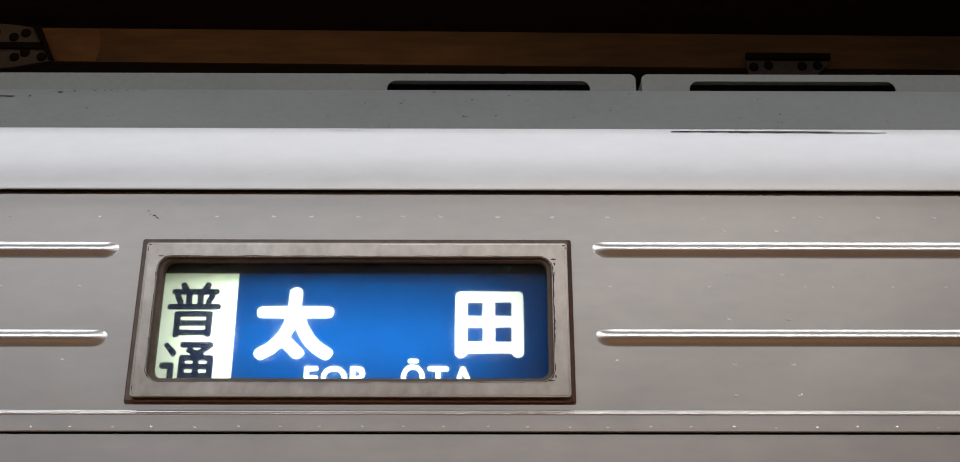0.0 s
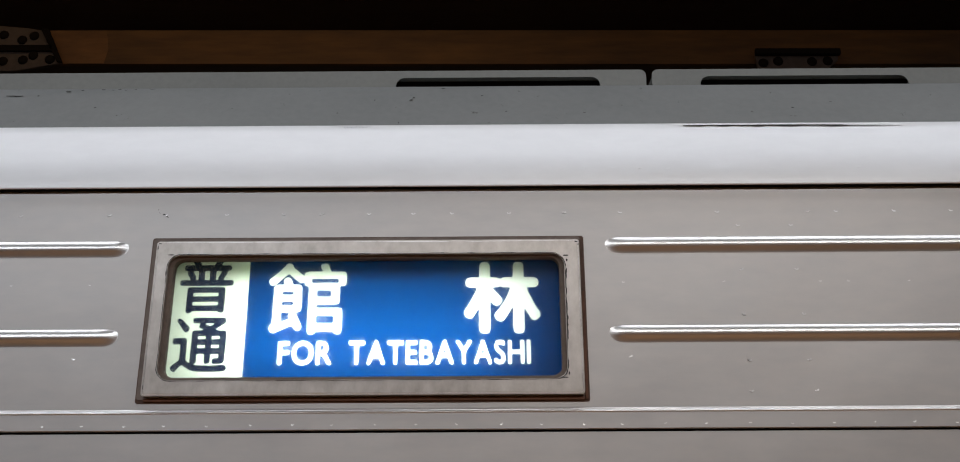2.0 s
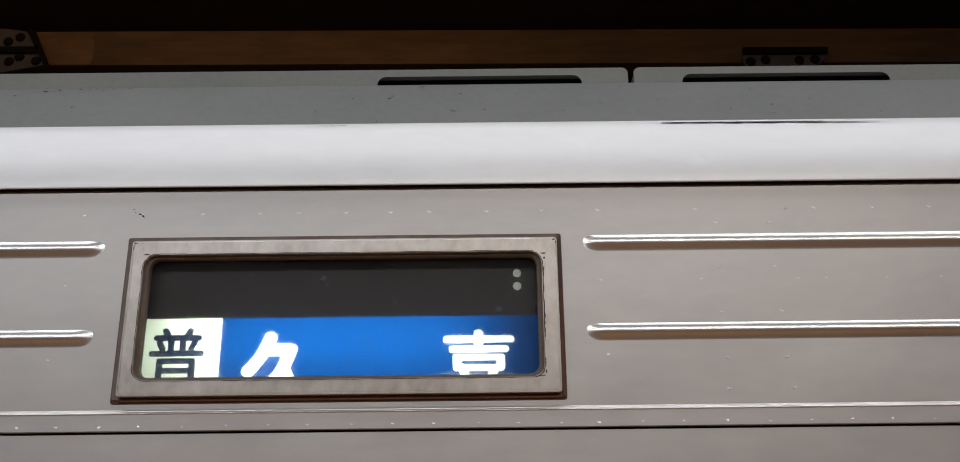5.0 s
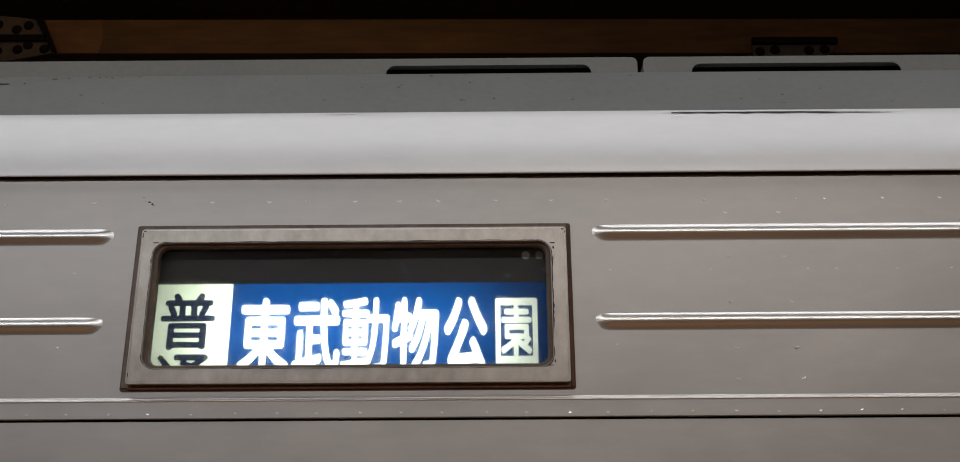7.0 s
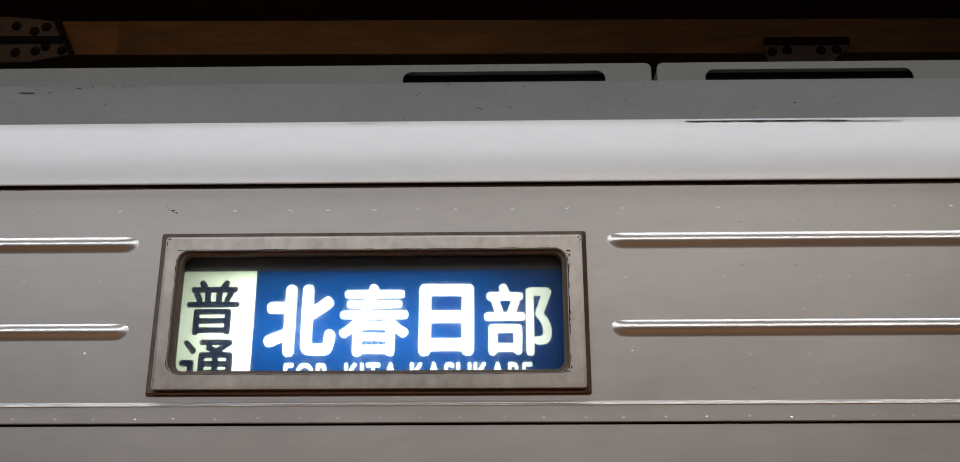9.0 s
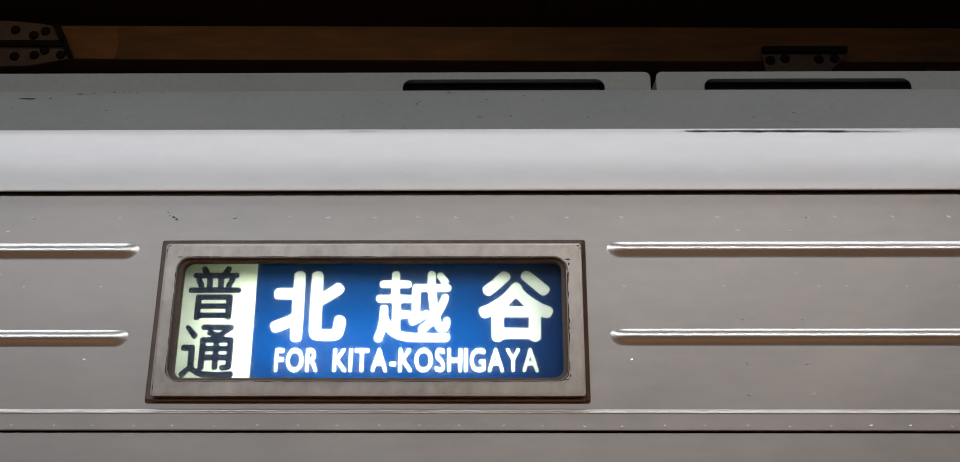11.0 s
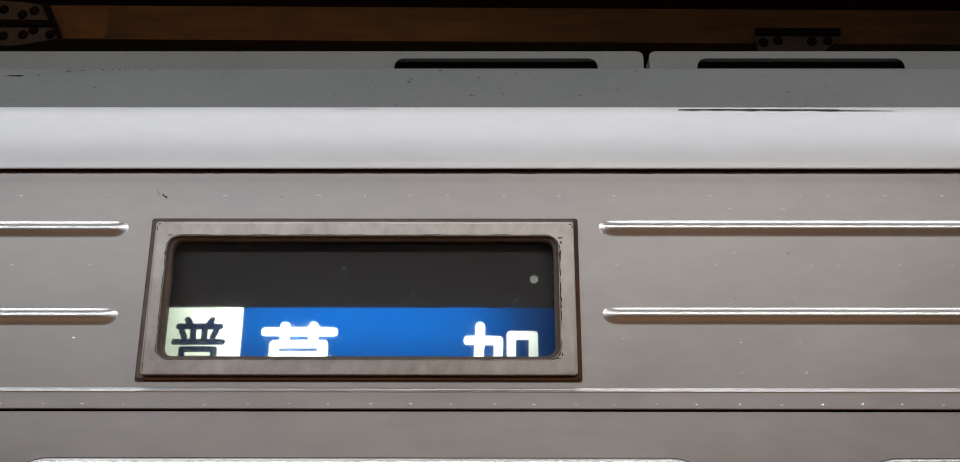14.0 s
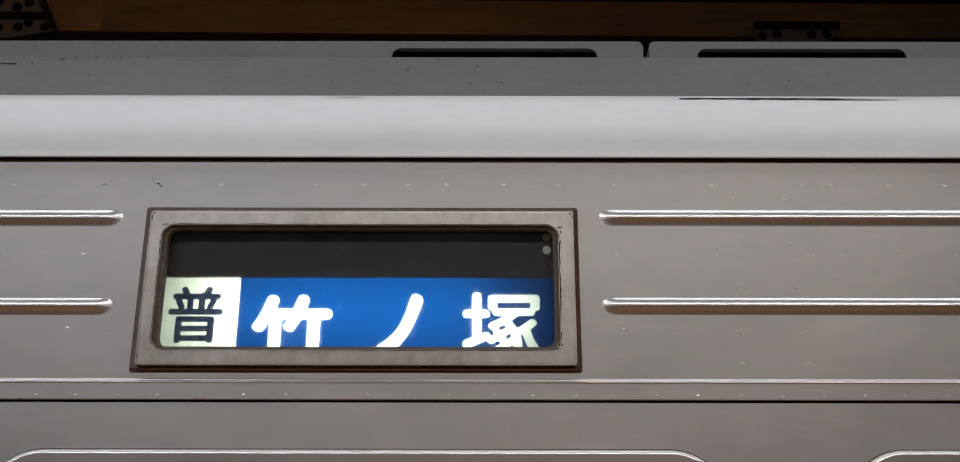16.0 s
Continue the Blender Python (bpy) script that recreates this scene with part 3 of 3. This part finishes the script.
# ---- the destination sign ----
sign = thing("destination_sign", "backlit roller blind sign in a worn metal frame on the train", "destination sign")
bevel(part("sealant_bed", plate(rounded(-0.5275, 1.9350, 0.1635, 2.2030, 0.004), [rounded(-0.497, 1.972, 0.131, 2.166, 0.02)], SIDE - 0.0012, SIDE + 0.004), SEALANT, sign, "brown sealant round the frame"), 0.0008, 1)
bevel(part("flange", plate(rounded(-0.5258, 1.9408, 0.1575, 2.2013, 0.004), [rounded(-0.497, 1.972, 0.131, 2.166, 0.02)], SIDE - 0.0026, SIDE + 0.003), FLANGE, sign, "dull grey flange under the frame"), 0.0010, 2)
for z0, z1, dark_edge in ((1.9385, 2.110, RUST_SEAL), (2.1105, 2.1965, SEALANT)):
    bevel(part("rust_strip", boxed(0.1562, SIDE - 0.0052, z0, 0.1612, SIDE - 0.0010, z1), dark_edge, sign, "reddish-brown rusty sealant beside the frame"), 0.0016, 2)
bevel(part("rust_strip", boxed(-0.515, SIDE - 0.0052, 1.9372, 0.1560, SIDE - 0.0010, 1.9425), RUST_SEAL, sign, "dark brown sealant under the frame"), 0.0016, 2)
frame_part = bevel(part("frame", plate(rounded(-0.5165, 1.9440, 0.1555, 2.1930, 0.005, 4), [rounded(-0.4955, 1.9682, 0.1303, 2.1694, 0.020)], SIDE - 0.0135, SIDE + 0.001), FRAME_METAL, sign, "worn brushed aluminium frame"), 0.0024, 3)
bevel(part("glazing_rubber", plate(rounded(-0.4965, 1.9672, 0.1313, 2.1704, 0.021), [rounded(-0.4880, 1.9742, 0.1230, 2.1650, 0.016)], SIDE - 0.0065, SIDE + 0.009), RUBBER, sign, "grey rubber round the glass"), 0.0015)
pane = part("glass", plate(rounded(-0.4920, 1.9715, 0.1275, 2.1675, 0.017), [], SIDE + 0.004, SIDE + 0.0055), GLASS, sign, "clear pane before the blind")
pane.visible_shadow = False
bm = bmesh.new()
box(bm, -0.545, 1.740, 1.935, 0.175, 1.745, 2.205)
box(bm, -0.545, 1.640, 1.930, 0.175, 1.740, 1.935)
box(bm, -0.545, 1.640, 2.205, 0.175, 1.740, 2.210)
box(bm, -0.550, 1.640, 1.930, -0.545, 1.745, 2.210)
box(bm, 0.175, 1.640, 1.930, 0.180, 1.745, 2.210)
# unseen screen added to weaken the tube's light on the film's upper part
part("dimming_screen", boxed(-0.545, 1.6500, 2.112, 0.175, 1.6506, 2.205), SHADE, sign, "unseen milky screen added to dim the film's top")
part("lamp_housing", bm, WHITE, sign, "grey lamp box behind the blind")
# worn spots along the frame's inner corners
for x, z, l, h in ((0.1330, 2.1655, 0.010, 0.0030), (0.1345, 2.158, 0.004, 0.006), (0.1335, 2.1400, 0.0026, 0.010), (0.1325, 2.0600, 0.0022, 0.006), (0.1328, 2.0520, 0.0022, 0.005), (0.126, 1.9695, 0.010, 0.0022), (0.1325, 1.976, 0.003, 0.007),
                   (0.150, 2.1885, 0.006, 0.0026), (0.1535, 2.184, 0.0018, 0.006), (-0.4975, 2.1400, 0.0015, 0.010), (-0.492, 2.1700, 0.012, 0.0022), (-0.10, 1.9667, 0.060, 0.0010), (0.02, 1.9667, 0.030, 0.0012), (-0.30, 1.9667, 0.04, 0.0009), (-0.5110, 2.189, 0.007, 0.0020), (-0.5140, 2.182, 0.0018, 0.010), (-0.5135, 1.958, 0.0016, 0.008)):
    bm = bmesh.new()
    ring = [bm.verts.new((x + l / 2 * math.cos(w) * random.uniform(0.6, 1.1), SIDE - 0.0139, z + h / 2 * math.sin(w) * random.uniform(0.6, 1.1))) for w in (k * math.tau / 9 for k in range(9))]
    bm.faces.new(ring)
    bmesh.ops.recalc_face_normals(bm, faces=list(bm.faces))
    part("chip", bm, GRIME, frame_part, "dark worn chip on the frame")


# uneven frame lines: grime round the opening, a painted highlight along the outer edge
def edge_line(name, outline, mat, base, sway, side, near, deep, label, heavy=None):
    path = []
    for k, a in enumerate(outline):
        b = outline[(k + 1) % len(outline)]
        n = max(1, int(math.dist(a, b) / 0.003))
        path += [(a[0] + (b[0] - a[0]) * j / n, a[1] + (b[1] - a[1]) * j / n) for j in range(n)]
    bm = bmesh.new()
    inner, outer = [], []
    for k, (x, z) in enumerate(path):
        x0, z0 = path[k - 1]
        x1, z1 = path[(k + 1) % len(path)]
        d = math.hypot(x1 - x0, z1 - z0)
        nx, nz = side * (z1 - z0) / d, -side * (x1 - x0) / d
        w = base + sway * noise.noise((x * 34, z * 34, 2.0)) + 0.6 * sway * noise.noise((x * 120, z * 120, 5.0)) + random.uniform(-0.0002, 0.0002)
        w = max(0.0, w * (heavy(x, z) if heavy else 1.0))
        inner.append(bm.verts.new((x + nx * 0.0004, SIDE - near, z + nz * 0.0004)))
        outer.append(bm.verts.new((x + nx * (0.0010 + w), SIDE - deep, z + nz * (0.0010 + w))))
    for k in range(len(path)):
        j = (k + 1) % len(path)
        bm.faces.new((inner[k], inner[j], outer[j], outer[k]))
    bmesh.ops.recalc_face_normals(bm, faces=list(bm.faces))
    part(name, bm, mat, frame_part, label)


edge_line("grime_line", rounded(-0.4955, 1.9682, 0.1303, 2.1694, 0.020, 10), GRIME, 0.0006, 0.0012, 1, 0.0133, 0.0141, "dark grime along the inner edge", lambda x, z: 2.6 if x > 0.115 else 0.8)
edge_line("edge_highlight", rounded(-0.5157, 1.9448, 0.1547, 2.1922, 0.005, 6), RIDGE_STEEL, 0.0010, 0.0009, -1, 0.0131, 0.0139, "thin bright line painting the highlight along the outer edge")


# ---- lettering ----
GLYPHS = {}


def glyph(char, grow):
    """The outlines of a character of the built-in font, thickened by grow with round corners, in ems."""
    if (char, grow) in GLYPHS:
        return GLYPHS[char, grow]
    data = bpy.data.curves.new("letter", "FONT")
    data.body, data.size, data.resolution_u = char, 1.0, 4
    ob = new("letter", data)
    me = ob.evaluated_get(bpy.context.evaluated_depsgraph_get()).to_mesh()
    co = np.array([v.co[:2] for v in me.vertices])
    count = {}
    for f in me.polygons:
        for e in f.edge_keys:
            count[e] = count.get(e, 0) + 1
    seg = np.array([e for e, n in count.items() if n == 1])
    a, b = co[seg[:, 0]], co[seg[:, 1]]
    bpy.data.objects.remove(ob)
    bpy.data.curves.remove(data)
    step = 0.0125
    m = grow + 2.5 * step
    xs = np.arange(co[:, 0].min() - m, co[:, 0].max() + m, step)
    ys = np.arange(co[:, 1].min() - m, co[:, 1].max() + m, step)
    # thinned first, then grown, so that the strokes end round
    thin = 0.021 if grow > 0.017 else 0.010
    core = contours(depth(a, b, xs, ys) - thin, xs, ys)
    a = np.concatenate([np.array(l) for l in core])
    b = np.concatenate([np.roll(np.array(l), -1, 0) for l in core])
    f = depth(a, b, xs, ys) + grow + thin
    loops = contours(f, xs, ys)
    GLYPHS[char, grow] = loops
    return loops


def depth(a, b, xs, ys):
    """How far each point of a grid lies inside the outline of the edges a to b (below zero: outside it)."""
    gx, gy = np.meshgrid(xs, ys, indexing="ij")
    p = np.stack((gx.ravel(), gy.ravel()), 1)
    far = np.full(len(p), 9.0)
    odd = np.zeros(len(p), bool)
    for u, v in zip(a, b):
        d = v - u
        s = np.clip(((p - u) @ d) / max(d @ d, 1e-12), 0, 1)
        far = np.minimum(far, np.hypot(*(p - u - s[:, None] * d).T))
        if u[1] != v[1]:
            odd ^= ((u[1] > p[:, 1]) != (v[1] > p[:, 1])) & (p[:, 0] < u[0] + (p[:, 1] - u[1]) / (v[1] - u[1]) * d[0])
    f = np.where(odd, far, -far).reshape(gx.shape)
    f[np.abs(f) < 1e-6] = 1e-6
    return f


def contours(f, xs, ys):
    """The closed lines along which the grid f is zero."""
    link = {}
    for i in range(f.shape[0] - 1):
        for j in range(f.shape[1] - 1):
            q = (f[i, j] > 0, f[i + 1, j] > 0, f[i + 1, j + 1] > 0, f[i, j + 1] > 0)
            if all(q) or not any(q):
                continue
            e = (("h", i, j), ("v", i + 1, j), ("h", i, j + 1), ("v", i, j))
            crossed = [e[k] for k in range(4) if q[k] != q[(k + 1) % 4]]
            if len(crossed) == 4:
                full = f[i, j] + f[i + 1, j] + f[i + 1, j + 1] + f[i, j + 1] > 0
                pairs = ((e[0], e[1]), (e[2], e[3])) if full == q[0] else ((e[0], e[3]), (e[1], e[2]))
            else:
                pairs = ((crossed[0], crossed[1]),)
            for s, t in pairs:
                link.setdefault(s, []).append(t)
                link.setdefault(t, []).append(s)

    def point(e):
        way, i, j = e
        i2, j2 = (i + 1, j) if way == "h" else (i, j + 1)
        s = f[i, j] / (f[i, j] - f[i2, j2])
        return (xs[i] + s * (xs[i2] - xs[i]), ys[j] + s * (ys[j2] - ys[j]))
    loops, left = [], set(link)
    while left:
        first = here = min(left)
        loop, last = [], None
        while True:
            left.discard(here)
            loop.append(point(here))
            after = [n for n in link[here] if n != last and n in left]
            if not after:
                break
            last, here = here, after[0]
        if len(loop) > 5:
            loops.append(slim(loop))
    return loops


def slim(loop):
    """Leaves out the points that lie on a straight run."""
    keep = []
    for k, p in enumerate(loop):
        a, b = Vector(keep[-1] if keep else loop[-1]), Vector(loop[(k + 1) % len(loop)])
        d = b - a
        off = abs((Vector(p) - a).cross(d)) / max(d.length, 1e-9)
        if off > 0.0012 or (Vector(p) - a).length > 0.25:
            keep.append(p)
    return keep if len(keep) > 3 else loop


def fitted(char, grow, x0, x1, z0, z1):
    """A character's outlines, fitted into a box."""
    loops = glyph(char, grow)
    flat = np.concatenate([np.array(l) for l in loops])
    lo, hi = flat.min(0), flat.max(0)
    return [[(x0 + (p[0] - lo[0]) / (hi[0] - lo[0]) * (x1 - x0), z0 + (p[1] - lo[1]) / (hi[1] - lo[1]) * (z1 - z0)) for p in l] for l in loops]


def word(text, x0, x1, z0, cap, grow=0.025):
    """A word in capitals spread between x0 and x1, on the line z0."""
    ref = np.concatenate([np.array(l) for l in glyph("H", grow)])
    base, scale = ref[:, 1].min(), cap / (ref[:, 1].max() - ref[:, 1].min())
    sets = [glyph(c, grow) for c in text]
    ends = [(min(p[0] for l in s for p in l), max(p[0] for l in s for p in l)) for s in sets]
    wide = sum(b - a for a, b in ends)
    gap = (x1 - x0 - wide * scale) / max(1, len(text) - 1)
    sx = scale
    least = 0.0036
    if gap < least:
        gap = least
        sx = (x1 - x0 - gap * (len(text) - 1)) / wide
    out, x = [], x0
    for s, (a, b) in zip(sets, ends):
        out.append([[(x + (p[0] - a) * sx, z0 + (p[1] - base) * scale) for p in l] for l in s])
        x += (b - a) * sx + gap
    return out


# ---- the roller blind ----
PITCH, HIGH, MID = 0.3445, 0.2285, 0.1135
TOP, SPEED, GAIN = 2.1525, 0.15289, 0.0001
D = 0.0187
FILM_Y = 1.622
LEFT, SPLIT, RIGHT = -0.520, -0.3735, 0.150
K0, K1 = 0.067 + D, 0.186 + D
E0, CAP = 0.018 + D, 0.0385
SIGNS = (
    ((("太", -0.340, -0.216), ("田", -0.023, 0.086)), ("FOR", -0.259, -0.158), ("ŌTA", -0.107, 0.008), ""),
    ((("館", -0.341, -0.217), ("林", -0.028, 0.093)), ("FOR", -0.320, -0.236), ("TATEBAYASHI", -0.209, 0.076), "太田"),
    ((("久", -0.338, -0.220), ("喜", -0.029, 0.089)), ("FOR", -0.273, -0.175), ("KUKI", -0.131, 0.015), "館林"),
    ((("東", -0.358, -0.280), ("武", -0.274, -0.200), ("動", -0.198, -0.124), ("物", -0.119, -0.046), ("公", -0.037, 0.030), ("園", 0.043, 0.109)), ("FOR", -0.340, -0.273), ("TŌBUDŌBUTSU-KŌEN", -0.246, 0.093), "久喜"),
    ((("北", -0.355, -0.241), ("春", -0.234, -0.124), ("日", -0.107, -0.019), ("部", -0.002, 0.106)), ("FOR", -0.320, -0.248), ("KITA-KASUKABE", -0.224, 0.074), "動物公園"),
    ((("北", -0.346, -0.225), ("越", -0.178, -0.055), ("谷", -0.010, 0.110)), ("FOR", -0.335, -0.266), ("KITA-KOSHIGAYA", -0.242, 0.085), "北春日部"),
    ((("草", -0.343, -0.220), ("加", -0.022, 0.097)), ("FOR", -0.273, -0.172), ("SŌKA", -0.138, 0.025), "北越谷"),
    ((("竹", -0.350, -0.225), ("ノ", -0.165, -0.083), ("塚", -0.020, 0.104)), ("FOR", -0.315, -0.240), ("TAKENOTSUKA", -0.210, 0.067), "草加"),
)
THIN = {"館": 0.018, "喜": 0.015, "東": 0.024, "武": 0.026, "動": 0.015, "物": 0.024, "園": 0.016, "春": 0.022, "部": 0.022, "越": 0.018, "草": 0.021, "公": 0.034, "林": 0.034, "加": 0.019, "塚": 0.020}
# marker dots in the black strip below each sign: column and row
DOTS = (((1, 0),), ((0, 0), (1, 0)), ((0, 0), (1, 1)), ((0, 1), (0, 0)), ((1, 0), (0, 1), (1, 1)), ((1, 0), (0, 1)), ((0, 1), (1, 1)), ((0, 1),), ((1, 0), (1, 1)))
NUDGE = (0.0, 0.0, 0.0, 0.001, -0.001, 0.0, 0.0, 0.0)


def flat_part(name, pts, tris, mat, parent, drop, label=""):
    used = sorted({k for t in tris for k in t})
    if not used:
        return None
    index = {k: n for n, k in enumerate(used)}
    me = bpy.data.meshes.new(name)
    me.from_pydata([(pts[k][0], 0.0, pts[k][1] - drop) for k in used], [], [[index[k] for k in t] for t in tris])
    me.materials.append(mat)
    ob = new(name, me)
    ob.parent = parent
    return tagged(ob, label)


def small_mark(text):
    """The tiny upside-down note of the sign below, in the lower corner."""
    chars = "普・" + text
    step = (0.113 - 0.055) / max(5, len(chars))
    if len(text) == 2:
        places = [0.1065, 0.0955, 0.0810, 0.0605]
    else:
        places = [0.1075 - step * k for k in range(len(chars))]
    out = []
    for c, x in zip(chars, places):
        w, h = (0.0046, 0.0055) if c != "・" else (0.0011, 0.0012)
        w = min(w, step * 0.47) if c != "・" else w
        for l in fitted(c, 0.012, -w, w, -h, h):
            out.append([(x - p[0], 0.0085 - p[1]) for p in l])
    return out


PANELS = []   # each panel with the length along the film at which its lower edge lies
for n, (kanji, for_word, place, note) in enumerate(SIGNS):
    letters = []   # one set of outlines for each character
    for c, a, b in kanji:
        low, high = {"田": (K0 + 0.004, K1 - 0.006), "園": (K0 + 0.006, K1 - 0.002), "竹": (K0 + 0.003, K1 - 0.005), "ノ": (K0 + 0.008, K1 - 0.003), "塚": (K0 + 0.004, K1)}.get(c, (K0, K1))
        letters.append(("character", fitted(c, THIN.get(c, 0.040), a, b, low, high)))
    letters += [("letter", l) for l in word(*for_word, E0, CAP) + word(*place, E0, CAP)]
    letters += [("service_character", fitted("普", 0.020, -0.484, -0.398, 0.103 + D, 0.195 + D)), ("service_character", fitted("通", 0.020, -0.487, -0.399, 0.008 + D, 0.096 + D))]
    if note:
        letters.append(("small_note", small_mark(note)))
    loops = [l for _, group in letters for l in group]
    field = [(LEFT, 0.0), (RIGHT, 0.0), (RIGHT, HIGH), (LEFT, HIGH)]
    pts, tris = triangulated([field, *loops], [((LEFT, MID), (RIGHT, MID)), ((SPLIT, 0.0), (SPLIT, HIGH))])
    mid = np.array([pts[list(t)].mean(0) for t in tris])
    lits = [inside(mid, group) for _, group in letters]
    lit = np.any(lits, 0)
    base = TOP - HIGH + n * PITCH + NUDGE[n]
    for upper in (False, True):
        here = (mid[:, 1] > MID) == upper
        cream = mid[:, 0] < SPLIT

        def chosen(mask):
            return [t for t, ok in zip(tris, mask & here) if ok]
        drop = MID if upper else 0.0
        panel = flat_part("blind_panel", pts, chosen(~lit & ~cream), BLUE, sign, drop, "blue printed film of the roller blind")
        flat_part("service_field", pts, chosen(~lit & cream), CREAM, panel, drop, "cream field of the blind")
        for (kind, _), mask in zip(letters, lits):
            if kind == "service_character":
                flat_part(kind, pts, chosen(mask), NAVY, panel, drop, "navy character on the cream field")
            else:
                ob = flat_part(kind, pts, chosen(mask), WHITE_FILM, panel, drop, "white translucent lettering")
                if ob and kind == "small_note":
                    tagged(ob, "tiny upside-down white note", kind="stuff")
        PANELS.append((panel, base + drop, (HIGH - MID) if upper else MID))
for n in range(len(SIGNS) + 1):
    size = PITCH - HIGH
    lower = NUDGE[n - 1] if n else 0.0
    upper = NUDGE[n] if n < len(SIGNS) else 0.0
    base = TOP - HIGH + n * PITCH - size + lower
    size += upper - lower
    pts = np.array([(LEFT, 0.0), (RIGHT, 0.0), (RIGHT, size), (LEFT, size)])
    panel = flat_part("blind_panel", pts, [(0, 1, 2), (0, 2, 3)], DARK, sign, 0.0, "black strip of the roller blind")
    for column, row in DOTS[n]:
        bm = bmesh.new()
        x, z = (0.0925, 0.1145)[column], size + (-0.066, -0.0875)[row] + D
        ring = [bm.verts.new((x + 0.0066 * math.cos(k * math.tau / 20), -0.0004, z + 0.0068 * math.sin(k * math.tau / 20))) for k in range(20)]
        bm.faces.new(ring)
        part("marker_dot", bm, DOT, panel, "pale round marker on the black strip")
    PANELS.append((panel, base, size))

ZLOW, ZHIGH, BEND = 1.862, 2.287, 0.050


def along(s):
    """The film's path: in from the car over the upper roller, down behind the glass, and back under the lower one."""
    quarter = BEND * math.pi / 2
    if s > ZHIGH:
        d = s - ZHIGH
        a = min(d / BEND, math.pi / 2)
        return FILM_Y + BEND * (1 - math.cos(a)) + max(0.0, d - quarter), ZHIGH + BEND * math.sin(a)
    if s < ZLOW:
        d = ZLOW - s
        a = min(d / BEND, math.pi / 2)
        return FILM_Y + BEND * (1 - math.cos(a)) + max(0.0, d - quarter), ZLOW - BEND * math.sin(a)
    return FILM_Y, s


def motions():
    for panel, base, size in PANELS:
        rows = []
        for k in range(65):
            t = k * 0.25
            s = base - SPEED * t - GAIN * t * t
            y0, z0 = along(s)
            y1, z1 = along(s + size)
            rows.append((t, pose(0, y0, z0, -math.degrees(math.atan2(y1 - y0, z1 - z0)))))
        walk(panel, rows)


motions()
